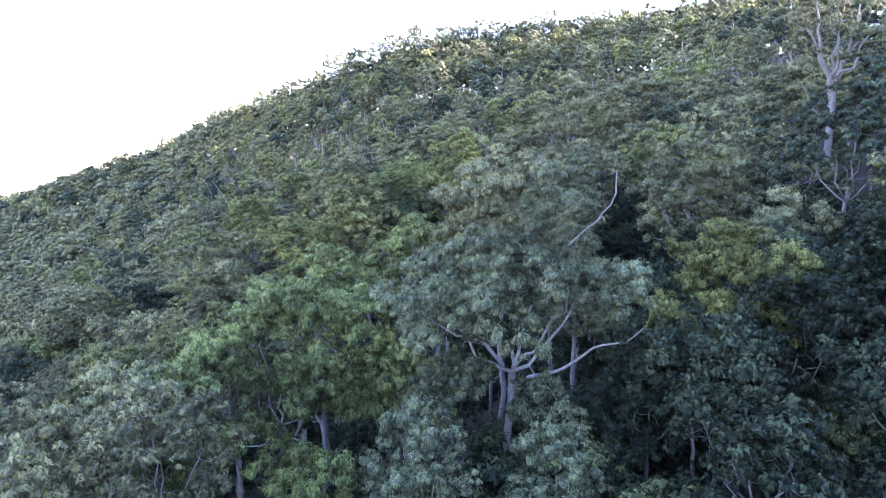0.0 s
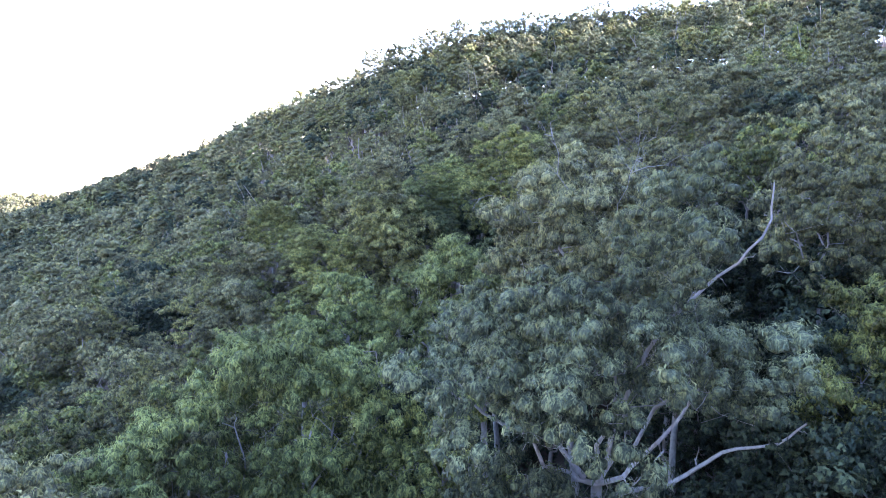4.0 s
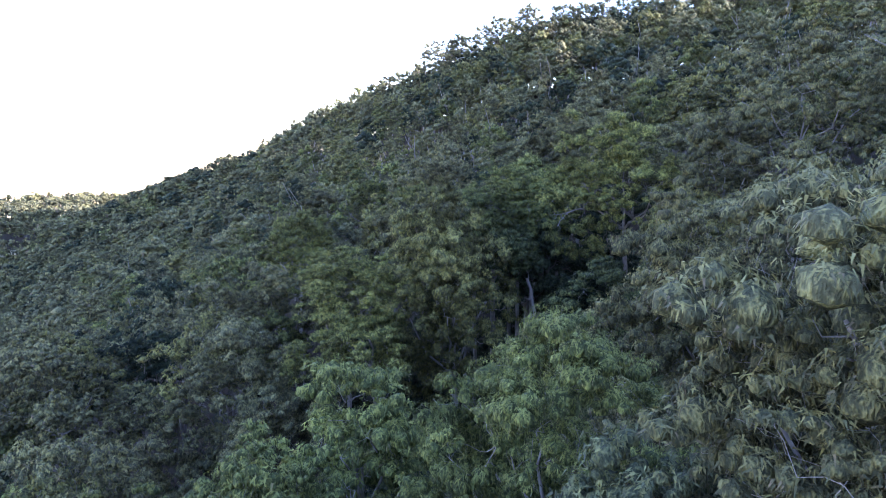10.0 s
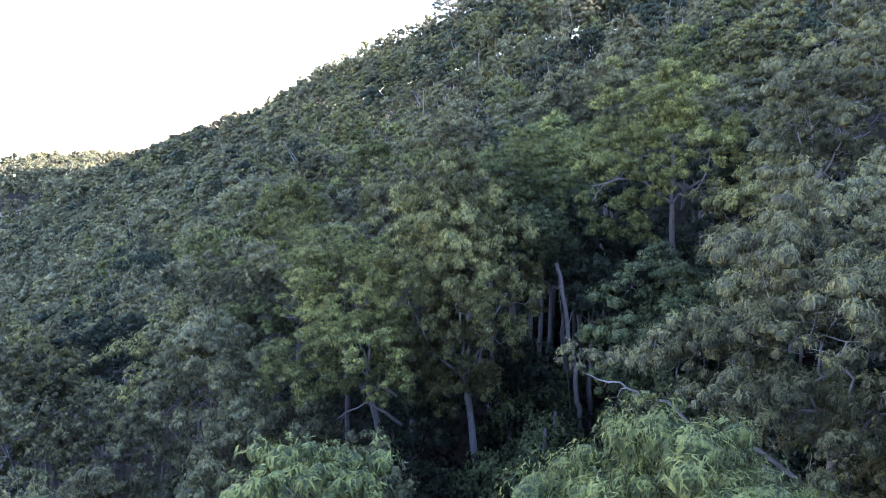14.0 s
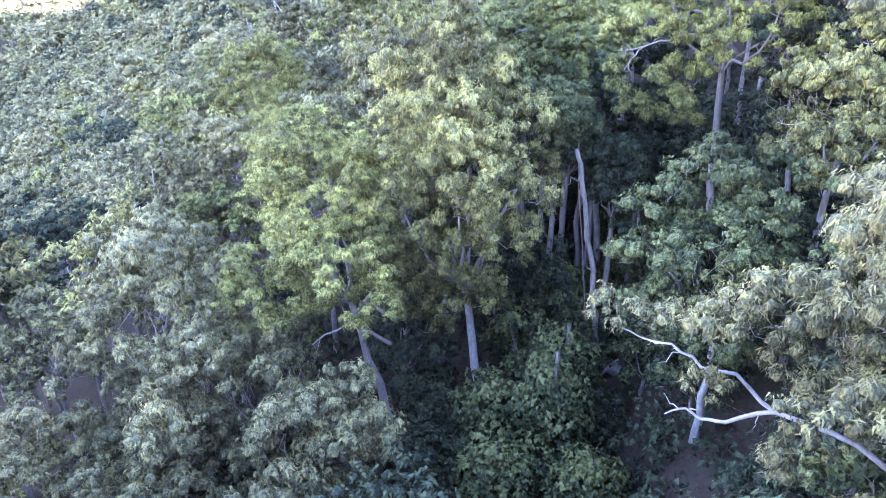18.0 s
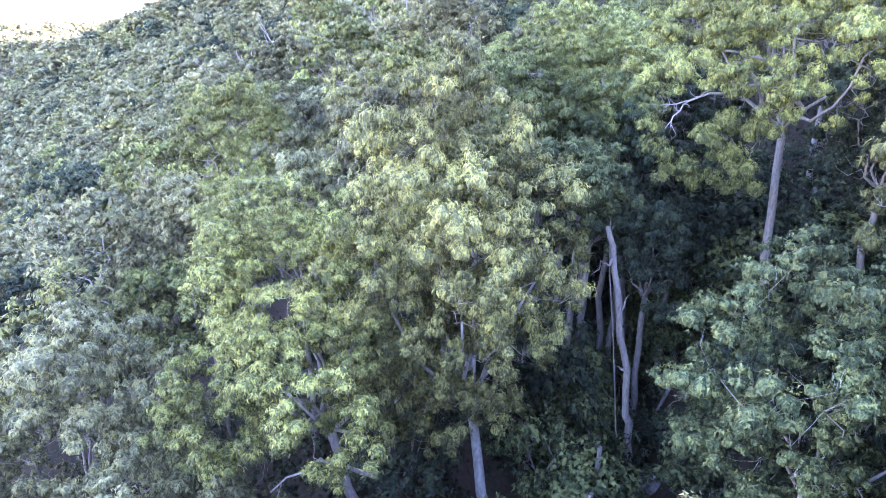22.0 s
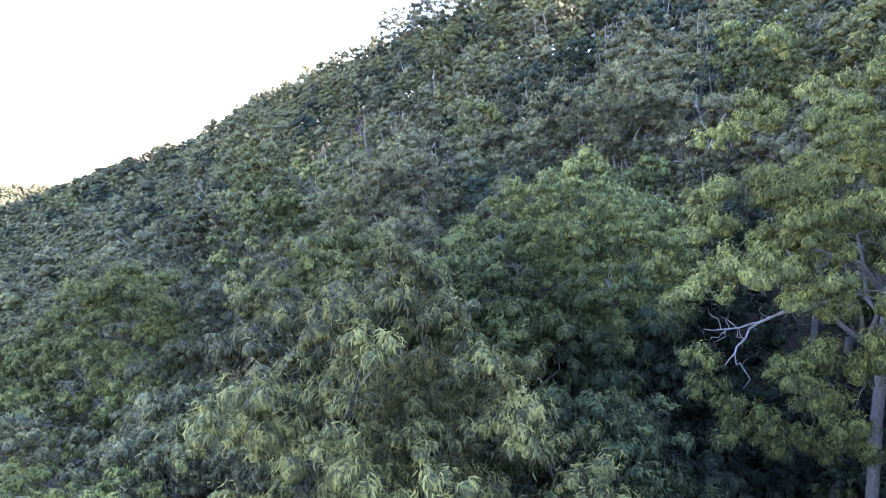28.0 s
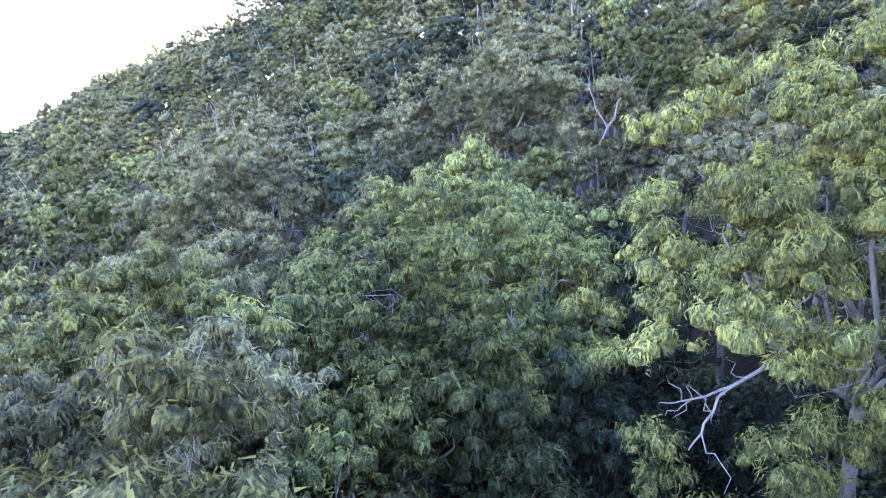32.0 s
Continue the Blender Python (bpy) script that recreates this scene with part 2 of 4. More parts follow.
def blades(rng, cen, rad, n, length, width, flat=0.7, loose=0.24, under=0.16):
    """n hanging leaves in sprigs over the domed clumps (cen, rad); loose: how far they stray from the dome's own face.
    The faces come in two lots: older leaves, and young ones on top, whose paler colour also stands for light from
    above."""
    cen, rad = np.atleast_2d(cen), np.atleast_1d(rad)
    per = 4
    ns = max(1, n // per)
    k = rng.choice(len(cen), ns, p=rad ** 2 / (rad ** 2).sum())
    d = rng.normal(size=(ns, 3))
    d /= np.linalg.norm(d, axis=1)[:, None]
    up = rng.random(ns) > under
    d[up, 2] = np.abs(d[up, 2])
    # upward-facing leaves go to the paler lot, as if lit from above
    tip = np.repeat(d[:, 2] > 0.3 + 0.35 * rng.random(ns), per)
    bump = 1 + 0.15 * np.sin(d[:, 0] * 7 + k * 1.7) * np.sin(d[:, 1] * 6 + k) + 0.06 * rng.normal(size=ns)
    rho = ((1 - 0.24 * rng.random(ns) ** 2.0) * bump)[:, None]
    p = cen[k] + d * rho * rad[k][:, None] * np.array([1, 1, flat])
    p, d = np.repeat(p, per, 0), np.repeat(d, per, 0)
    n = len(p)
    p = p + rng.normal(0, length * 0.22, (n, 3))
    nrm = d * np.array([1, 1, 0.8]) + rng.normal(0, loose, (n, 3))
    nrm /= np.linalg.norm(nrm, axis=1)[:, None]
    a = np.array([0, 0, -1.0]) + d * np.array([0.3, 0.3, 0]) + rng.normal(0, 0.5, (n, 3))
    a -= (a * nrm).sum(1)[:, None] * nrm
    a /= np.linalg.norm(a, axis=1)[:, None] + 1e-9
    w = np.cross(a, nrm)
    sz = rng.uniform(0.65, 1.3, (n, 1))
    ln, wd = a * length * sz, w * width * sz * 0.5
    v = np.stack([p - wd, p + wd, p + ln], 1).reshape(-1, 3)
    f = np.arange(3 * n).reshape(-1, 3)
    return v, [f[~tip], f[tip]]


def tufts_of(rng, cen, rad, k, size=0.48):
    """Each clump as k smaller domes over its upper side. Gives their middles and sizes."""
    cen, rad = np.atleast_2d(cen), np.atleast_1d(rad)
    d = rng.normal(size=(len(cen), k, 3))
    d[..., 2] = np.abs(d[..., 2]) * 0.8 - 0.25
    d /= np.linalg.norm(d, axis=2)[..., None]
    d[:, 0] = (0, 0, 0.9)
    p = cen[:, None] + d * (rad[:, None] * rng.uniform(0.45, 0.95, (len(cen), k)))[..., None] * np.array([1, 1, 0.85])
    return p.reshape(-1, 3), (rad[:, None] * size * rng.uniform(0.6, 1.25, (len(cen), k))).ravel()


ICO = [(0, 0, 1)] + [(0.894 * math.cos(1.2566 * i), 0.894 * math.sin(1.2566 * i), 0.447) for i in range(5)] + \
      [(0.894 * math.cos(1.2566 * i + 0.628), 0.894 * math.sin(1.2566 * i + 0.628), -0.447) for i in range(5)] + [(0, 0, -1)]
ICO_F = [(0, 1 + i, 1 + (i + 1) % 5) for i in range(5)] + [(1 + i, 6 + i, 1 + (i + 1) % 5) for i in range(5)] + \
        [(6 + i, 6 + (i + 1) % 5, 1 + (i + 1) % 5) for i in range(5)] + [(11, 6 + (i + 1) % 5, 6 + i) for i in range(5)]


def finer(v, f):
    """Each triangle of a ball in four."""
    v, f, mid, out = [Vector(p) for p in v], list(f), {}, []
    def half(i, j):
        k = (min(i, j), max(i, j))
        if k not in mid:
            v.append(((v[i] + v[j]) / 2).normalized())
            mid[k] = len(v) - 1
        return mid[k]
    for i, j, k in f:
        a, b, c = half(i, j), half(j, k), half(k, i)
        out += [(i, a, c), (a, j, b), (c, b, k), (a, b, c)]
    return np.array(v), np.array(out)


OCTA = [(0, 0, 1), (1, 0, 0), (0, 1, 0), (-1, 0, 0), (0, -1, 0), (0, 0, -1)]
OCTA_F = [(0, 1, 2), (0, 2, 3), (0, 3, 4), (0, 4, 1), (5, 2, 1), (5, 3, 2), (5, 4, 3), (5, 1, 4)]
BALLS = [(np.array(OCTA, float), np.array(OCTA_F)), (np.array(ICO), np.array(ICO_F)), finer(ICO, ICO_F)]


def cores(rng, cen, rad, flat, size, fine):
    """The close-grown heart of each clump: an uneven dome."""
    cen, rad = np.atleast_2d(cen), np.atleast_1d(rad)
    bv, bf = BALLS[fine]
    k = len(bv)
    v = bv[None] * rng.uniform(0.72, 1.1, (len(cen), k, 1)) * (rad * size)[:, None, None]
    v[..., 2] *= np.where(v[..., 2] < 0, flat * 0.8, flat)
    f = bf[None] + k * np.arange(len(cen))[:, None, None]
    return (v + cen[:, None]).reshape(-1, 3), f.reshape(-1, 3)


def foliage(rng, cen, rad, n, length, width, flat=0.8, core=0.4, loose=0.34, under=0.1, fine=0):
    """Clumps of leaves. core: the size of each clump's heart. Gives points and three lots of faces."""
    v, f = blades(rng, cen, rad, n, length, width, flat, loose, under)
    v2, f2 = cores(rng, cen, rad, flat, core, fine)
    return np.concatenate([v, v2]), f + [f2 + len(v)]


# ---- the lie of the land ----
def crest_line(x):
    """How far off the crest lies: it recedes to the left."""
    return 240 + 1.25 * np.clip(-np.asarray(x, float) - 5, 0, 200)


def canopy(x, y):
    """Mean height of the tree tops: a flank that climbs to the right and ahead, to a crest that runs off to the left."""
    x, y = np.asarray(x, float), np.asarray(y, float)
    yy = np.clip(y, 25, 130)
    xc = np.clip(x, -130, 40)
    z = 36.2 + 0.383 * xc - 0.0705 * yy + 0.001005 * yy ** 2 - 0.000421 * xc * yy - 0.00111 * xc ** 2
    # past x 40 the climb, mostly out of view, is steepened to block low sun
    z = z + np.where(x < -130, (x + 130) * 0.5, 0) + np.where(x > 40, np.minimum(x - 40, 200) * 0.36, 0)
    crest_y = crest_line(x)
    crest_z = np.interp(x, (-400, -326, -241, -132, -57, 0, 300), (-30, 2, 29, 58, 71.5, 79, 115))
    s = np.clip((y - 130) / (crest_y - 130), 0, 1) ** 1.45
    z = z + (crest_z - z) * s
    over = np.maximum(y - crest_y, 0)
    z = z - 0.0022 * np.minimum(over, 120) ** 2
    far = np.clip((np.hypot(x, y - 120) - 500) / 300, 0, 1)
    return z * (1 - far) + far * (-45 - 0.078 * np.maximum(np.hypot(x, y) - 700, 0))


def ground(x, y):
    """The soil under the trees, with a gully that runs up the flank."""
    x, y = np.asarray(x, float), np.asarray(y, float)
    z = canopy(x, y) - 21.5
    axis = -3 + 0.16 * (y - 88)
    cut = np.exp(-((x - axis) / 4.8) ** 2) * np.clip((y - 60) / 25, 0, 1) * np.clip((150 - y) / 30, 0, 1)
    z = z - 4.6 * cut + 0.5 * np.sin(x * 0.31 + 1.3 * np.sin(y * 0.17)) + 0.4 * np.sin(y * 0.37 + x * 0.11)
    # the far side of the valley
    r, q = -0.64 * x + 0.77 * y, 0.77 * x + 0.64 * y
    rise = np.clip((r - 520) / 230, 0, 1) * np.clip((1100 - r) / 300, 0, 1) * np.where(x < 0, 1, 0)
    ridge = -38 + 4 * np.sin(q * 0.008 + 1) + 2.5 * np.sin(q * 0.03)
    floor = np.where(np.hypot(x, y) < 1000, -75, -2000)
    z = np.maximum(z, floor)
    rise = rise * rise * (3 - 2 * rise)
    return z * (1 - rise) + ridge * rise


def axis_steps(lo, hi, fine_lo, fine_hi, step, grow):
    fine = list(np.arange(fine_lo, fine_hi + 1e-6, step))
    s, v, left = step, fine_lo, []
    while v > lo:
        s *= grow
        v -= s
        left.append(max(v, lo))
    s, v, right = step, fine[-1], []
    while v < hi:
        s *= grow
        v += s
        right.append(min(v, hi))
    return np.array(left[::-1] + fine + right)


gx, gy = axis_steps(-3000, 3000, -130, 90, 2.5, 1.22), axis_steps(-2500, 3200, 0, 260, 2.5, 1.22)
X, Y = np.meshgrid(gx, gy)
nx, ny = len(gx), len(gy)
gi = (np.arange(ny - 1)[:, None] * nx + np.arange(nx - 1)[None]).ravel()
land = new("ground", mesh_of("ground", np.stack([X, Y, ground(X, Y)], -1).reshape(-1, 3), np.stack([gi, gi + 1, gi + nx + 1, gi + nx], -1), SOIL))
land.data.polygons.foreach_set("use_smooth", np.ones(len(land.data.polygons), dtype=bool))
tagged(land, "brown leaf-littered forest soil on a steep slope", "ground", kind="structure")


# ---- trees ----
def crown_clumps(rng, c, rx, rz, n, size, low=-0.75):
    """Domed clumps over an uneven egg-shaped crown."""
    i = np.arange(n)
    zz = 1 - (1 - low) * (i + 0.5) / n
    th = i * 2.39996 + rng.uniform(0, 6.28)
    k = rng.uniform(0.62, 0.95, n)
    k[rng.random(n) < 0.18] *= 0.55
    s = np.sqrt(1 - zz ** 2)
    lob = 1 + 0.22 * np.sin(2 * th + rng.uniform(0, 6)) + 0.12 * np.sin(3 * th + rng.uniform(0, 6))
    p = np.stack([s * np.cos(th) * rx * k * lob, s * np.sin(th) * rx * k * lob, zz * rz * k], -1) + rng.normal(0, 0.06 * rx, (n, 3))
    r = size * (0.6 + 0.9 * rng.random(n) ** 1.4)
    return np.asarray(c) + p, r


def skeleton_of(rng, c, rx, rz, cl, fork, trunk_r, n_limbs=5, sides=8, twigs=2):
    """Trunk and limbs that carry the clumps; each limb holds the branches of its own clumps."""
    trunk = Wood()
    base = np.array([0, 0, -0.6])
    tp = bent(rng, base, fork, 7, 0, 0.008)
    trunk.stem(tp, trunk_r * 1.25, trunk_r * 0.72, sides, 0.6)
    az = np.arctan2(cl[:, 1] - fork[1], cl[:, 0] - fork[0])
    far = np.linalg.norm(cl[:, :2] - fork[:2], axis=1)
    which = ((az + np.pi + rng.uniform(0, 6.28)) % (2 * np.pi) / (2 * np.pi) * (n_limbs - 1)).astype(int)
    which[far < rx * 0.42] = n_limbs - 1
    limbs = []
    for k in range(n_limbs):
        mine = cl[which == k]
        w = Wood()
        if not len(mine):
            continue
        mean = mine.mean(0)
        end = fork + (mean - fork) * 0.85
        lp = bent(rng, fork, end, 6, 0.12 if k < n_limbs - 1 else 0.0, 0.05)
        w.stem(lp, trunk_r * 0.42, trunk_r * 0.18, max(5, sides - 2))
        nodes = [(p, r) for p, r in zip(lp[1:], np.linspace(0.38, 0.18, 5) * trunk_r)]
        for q in sorted(mine, key=lambda m: np.linalg.norm(m - fork)):
            src, r = min(nodes, key=lambda m: np.linalg.norm(m[0] - q) + 0.5 * abs(m[0][2] - q[2] + 0.6))
            size = float(np.linalg.norm(q - src))
            r = min(r * 0.7, 0.012 + 0.011 * size)
            bp = bent(rng, src, q + np.array([0, 0, -0.2]), 5 if twigs else 4, 0.1, 0.13)
            w.stem(bp, r, r * 0.35 + 0.004, 3 if twigs == 0 else 4)
            nodes += [(p, r * 0.7) for p in bp[1:-1]]
            for _ in range(twigs):
                w.stem(bent(rng, bp[3], q + rng.normal(0, 0.3, 3), 4, 0, 0.08), r * 0.35, 0.005, 3)
        limbs.append(w)
    return trunk, limbs


def crooked(rng, pts, r0, r1, sides, twigs=3):
    """A bare limb with kinks between its points, and a few short side twigs."""
    fine = [pts[0]]
    for a, b in zip(pts[:-1], pts[1:]):
        d = float(np.linalg.norm(b - a))
        fine += [a + (b - a) * s + rng.normal(0, 0.035 * d, 3) for s in (0.33, 0.67)] + [b]
    fine = np.array(fine)
    w = Wood().stem(fine, r0, r1, sides)
    for _ in range(twigs):
        k = int(rng.integers(len(fine) // 3, len(fine) - 1))
        way = (fine[min(k + 1, len(fine) - 1)] - fine[k - 1]) * 0.5 + rng.normal(0, 0.4, 3)
        w.stem(bent(rng, fine[k], fine[k] + way * rng.uniform(0.9, 1.8), 5, 0, 0.1), r1 * 0.7 + 0.01, 0.006, 4)
    return w


def gum(x, y, top, rx, depth, leaf, n_clumps, per_clump, length, width, bark=BARK_PALE, label="", lean=(0, 0), trunk_r=0.22, fork_at=0.2,
        size=0.92, flat=0.92, low=-0.7, seed=1, extra=(), n_limbs=6, under=0.1, dead=(), core=0.7, tufts=(), lobes=(), whole=False):
    """A gum of its own: trunk, limbs and clumps of leaves. lean: how far the crown's middle stands from the foot; extra: limbs in world metres; lobes: the masses of an open crown (middle, width, height, clumps)."""
    rng = np.random.default_rng(seed)
    g = float(ground(x, y))
    tree = new("gum_tree")
    tree.location = (x, y, g)
    tagged(tree, label or "tall gum tree with a domed crown of hanging leaves", "tree", "gums on the slope")
    h = top - g
    c = np.array([lean[0], lean[1], h - depth / 2])
    cl, cr = crown_clumps(rng, c, rx, depth / 2, n_clumps, size, low)
    if lobes:
        lots = [crown_clumps(rng, (lx - x, ly - y, lz - g), lr, lh, n, size, -0.6) for lx, ly, lz, lr, lh, n in lobes]
        cl, cr = np.vstack([a for a, b in lots]), np.concatenate([b for a, b in lots])
    for tx, ty, tz, tr in tufts:
        cl, cr = np.vstack([cl, [[tx - x, ty - y, tz - g]]]), np.append(cr, tr)
    fork = np.array([lean[0] * 0.6, lean[1] * 0.6, h - depth * (1 - fork_at)])
    trunk, limbs = skeleton_of(rng, c, rx, depth / 2, cl, fork, trunk_r, n_limbs)
    part("trunk", trunk.mesh("trunk", bark), tree)
    for w in limbs:
        part("limb", w.mesh("limb", bark), tree)
    for pts, r0, r1 in extra:
        w = crooked(rng, np.array(pts, float) - [x, y, g], r0, r1, 7)
        part("limb", w.mesh("limb", bark), tree, "long pale bare limb")
    for pts, r0, r1 in dead:
        w = crooked(rng, np.array(pts, float) - [x, y, g], r0 * 0.8, r1 * 0.6, 6, 5)
        part("dead_branch", w.mesh("dead_branch", BARK_DEAD), tree, "bleached dead branch")
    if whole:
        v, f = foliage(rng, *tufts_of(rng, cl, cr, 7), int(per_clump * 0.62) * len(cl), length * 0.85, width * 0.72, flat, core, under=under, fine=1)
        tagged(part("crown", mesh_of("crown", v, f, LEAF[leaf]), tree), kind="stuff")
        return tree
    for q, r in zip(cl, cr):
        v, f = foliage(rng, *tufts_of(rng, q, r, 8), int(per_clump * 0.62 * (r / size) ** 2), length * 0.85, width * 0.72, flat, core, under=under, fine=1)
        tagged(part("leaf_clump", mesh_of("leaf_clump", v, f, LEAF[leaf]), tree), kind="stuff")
    return tree


def stock_gum(seed, h, rx, depth, leaf, bark, label, n_clumps, n_leaves, length, width, size=1.05, core=0.8, name="gum_tree", group="gums on the slope"):
    """A gum to be copied over the slope, at the origin."""
    rng = np.random.default_rng(seed)
    tree = new(name)
    tagged(tree, label, "tree", group)
    c = np.array([rng.normal(0, 0.5), rng.normal(0, 0.5), h - depth / 2])
    cl, cr = crown_clumps(rng, c, rx, depth / 2, n_clumps, size, -0.5)
    fork = np.array([c[0] * 0.5, c[1] * 0.5, h - depth * 0.8])
    trunk, limbs = skeleton_of(rng, c, rx, depth / 2, cl, fork, 0.17, 5, 6, 0)
    part("trunk", trunk.mesh("trunk", bark), tree)
    for w in limbs:
        part("limb", w.mesh("limb", bark), tree)
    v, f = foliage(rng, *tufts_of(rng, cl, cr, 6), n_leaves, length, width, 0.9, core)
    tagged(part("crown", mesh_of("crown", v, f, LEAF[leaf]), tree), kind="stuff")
    return tree


PLACED = []          # feet and reach of the trees that stand


def keep(x, y, r):
    PLACED.append((x, y, r))

# ---- trees that the flight passes near ----
def near(x, y, top, rx, depth, leaf, **k):
    lean = k.get("lean", (0, 0))
    keep(x + lean[0], y + lean[1], rx * 0.8)
    args = dict(n_clumps=int(2.8 * rx * depth ** 0.75), per_clump=460, length=0.24, width=0.08, seed=len(PLACED), whole="label" not in k)
    args.update(k)
    return gum(x, y, top, rx, depth, leaf, **args)


# the big pale gum beside the start, its limbs bare
near(3.6, 38.4, 37.4, 7.2, 13.5, "blue", size=0.9, per_clump=640, length=0.23,
     n_limbs=4,
     lobes=[(2.9, 37.2, 32.6, 3.1, 3.3, 30), (6.8, 38.8, 36.4, 2.3, 3.0, 20), (8.9, 39.0, 30.9, 3.4, 2.2, 28), (-0.6, 37.0, 30.6, 2.9, 3.0, 22), (6.2, 37.0, 24.6, 2.2, 2.2, 14), (5.6, 37.6, 33.2, 2.2, 2.0, 10), (3.0, 36.4, 29.6, 2.2, 1.6, 8), (0.4, 37.2, 26.4, 2.2, 1.8, 10)], width=0.07, lean=(0.9, 0), trunk_r=0.3, fork_at=0.2, low=-0.6,
     label="big white-barked gum with blue-green crown and bare limbs",
     extra=[([(3.9, 38.4, 25.4), (5.2, 38.6, 26.2), (6.4, 38.7, 26.4), (7.6, 38.7, 26.9), (9, 38.6, 28), (11, 38.4, 28.5), (12, 38.3, 29.4)], 0.14, 0.04),
            ([(4.2, 38.2, 27), (4.9, 38, 30), (5.7, 37.8, 32.3), (7, 37.6, 34.2), (8.7, 37.4, 35.8), (9.7, 37.3, 37.4), (9.7, 37.3, 38.7)], 0.11, 0.025),
            ([(3.6, 38.2, 27), (2.4, 38, 28.6), (0.8, 37.8, 29), (-0.9, 37.6, 30.3), (-2.2, 37.5, 30.8)], 0.12, 0.03)])
near(4.2, 45.6, 40.2, 4.6, 12, "grey", n_clumps=110, per_clump=700, length=0.22, width=0.066,
     extra=[([(4.0, 45.4, 33), (3.4, 45.3, 34.8), (2.8, 45.2, 35.6), (2.3, 45.2, 36.6)], 0.1, 0.04)],
     dead=[([(4.4, 45.0, 34), (5.2, 43.5, 36), (5.7, 42.4, 38.2), (6.0, 41.7, 39.9)], 0.035, 0.015), ([(3.4, 44.6, 37), (2.9, 43.9, 39.6), (2.5, 44.0, 40.8)], 0.03, 0.012)], label="tall grey-green gum with a thin top")
near(-10.3, 40.0, 31.3, 6.0, 11, "fresh", per_clump=700, length=0.26, width=0.07, flat=1.0, size=0.9, trunk_r=0.2,
     lobes=[(-10.2, 41.0, 29.3, 2.8, 2.5, 21), (-6.8, 42.5, 29.0, 2.3, 2.0, 14), (-13.9, 40.0, 26.3, 2.8, 2.0, 18), (-9.2, 39.5, 25.4, 2.7, 2.2, 18), (-17.8, 40.0, 24.5, 2.2, 1.6, 12), (-12.3, 38.5, 21.8, 2.7, 2.0, 17), (-6.4, 41.0, 23.3, 2.1, 1.9, 12), (-8.4, 38.0, 19.8, 2.4, 1.9, 14), (-16.7, 38.0, 19.8, 2.3, 1.9, 13)],
     extra=[([(-11.1, 40.0, 19.6), (-10.0, 40.0, 21.1), (-8.9, 40.0, 22.8), (-8.4, 40.0, 24.5), (-8.1, 40.0, 26.2), (-7.8, 40.0, 27.8)], 0.13, 0.04), ([(-12.9, 40.0, 18.0), (-13.4, 40.0, 21.1), (-13.5, 40.0, 23.4), (-13.4, 40.0, 24.9), (-13.6, 40.0, 26.3)], 0.1, 0.035), ([(-7.8, 40.0, 17.6), (-7.2, 40.0, 19.9), (-7.6, 40.0, 21.8), (-8.0, 40.0, 23.7)], 0.16, 0.07), ([(-10.0, 40.0, 21.1), (-11.3, 40.0, 21.8), (-11.6, 40.0, 23.7), (-11.6, 40.0, 26.7)], 0.07, 0.03)],
     label="fresh green gum with slender pale stems")
near(-19.5, 36.5, 27.6, 4.0, 9, "olive", label="low yellow-green gum with fine white stems")
near(-2.8, 52.8, 34.4, 4.2, 10, "fresh", per_clump=1800,
     dead=[([(-2.4, 53.2, 25.4), (-1.4, 53.4, 27.2), (-0.6, 53.2, 28.6), (0.3, 52.6, 30.2)], 0.07, 0.02), ([(-1.4, 53.4, 27.2), (-1.2, 52.4, 28.8), (-1.5, 51.8, 30)], 0.04, 0.015),
           ([(-1.9, 53.3, 26.4), (-0.4, 52.4, 27.2), (0.6, 51.7, 28.2)], 0.05, 0.015), ([(-0.6, 53.2, 28.6), (-0.2, 53.6, 29.8), (-0.4, 53.8, 30.6)], 0.03, 0.01)], length=0.16, width=0.04, label="bright green gum with hanging tassels of leaves")
near(-9.2, 55.8, 32.4, 2.6, 9, "fresh", extra=[([(-6.4, 52.3, 24.3), (-6.9, 52.5, 25.9), (-7.0, 52.3, 27.5), (-8.4, 53, 27.3), (-9.4, 53.4, 28.2)], 0.06, 0.025)], label="slender young gum with open tufts of leaves")
near(-11.8, 53.2, 30.6, 2.8, 8, "fresh")
near(-17.4, 53.0, 27.2, 4.0, 9, "bright")
near(20.0, 54.0, 41.0, 5.0, 11, "olive", label="yellow-green gum with a broad rounded crown")
near(25.5, 60.5, 39.5, 5.0, 11, "olive")
near(18.5, 41.5, 35.5, 5.0, 11, "lime", per_clump=700, length=0.23, width=0.08)
near(24.0, 46.0, 36.6, 4.6, 9, "grey", label="grey gum with a long crooked limb", extra=[([(24.0, 45.8, 27.4), (23.4, 44.4, 28), (23.1, 47.2, 27.4), (22, 48.5, 27.1), (20, 48.5, 27), (18.5, 48.4, 26)], 0.16, 0.06)])
near(38.5, 67.5, 56.0, 4.6, 10, "grey", trunk_r=0.44, bark=BARK_GREY, fork_at=0.05, low=-0.6, n_clumps=40,
     extra=[([(38.5, 67.5, 45), (37.2, 66.8, 47.5), (36.0, 66.4, 51), (35.6, 66.2, 54)], 0.24, 0.06), ([(38.5, 67.5, 46), (39.6, 67.2, 49), (40.2, 67, 53.5)], 0.22, 0.06), ([(38.3, 67.4, 42), (36.4, 66.8, 43.6), (34.8, 66.4, 46)], 0.12, 0.03)], label="old gum with a thick pale forked trunk")
near(16.6, 89.0, 48.5, 6.5, 11, "olive", fork_at=0.1, low=-0.85, n_clumps=80, label="spreading gum with white limbs under a flat crown")
near(26.0, 88.5, 49.0, 5.0, 9, "grey")
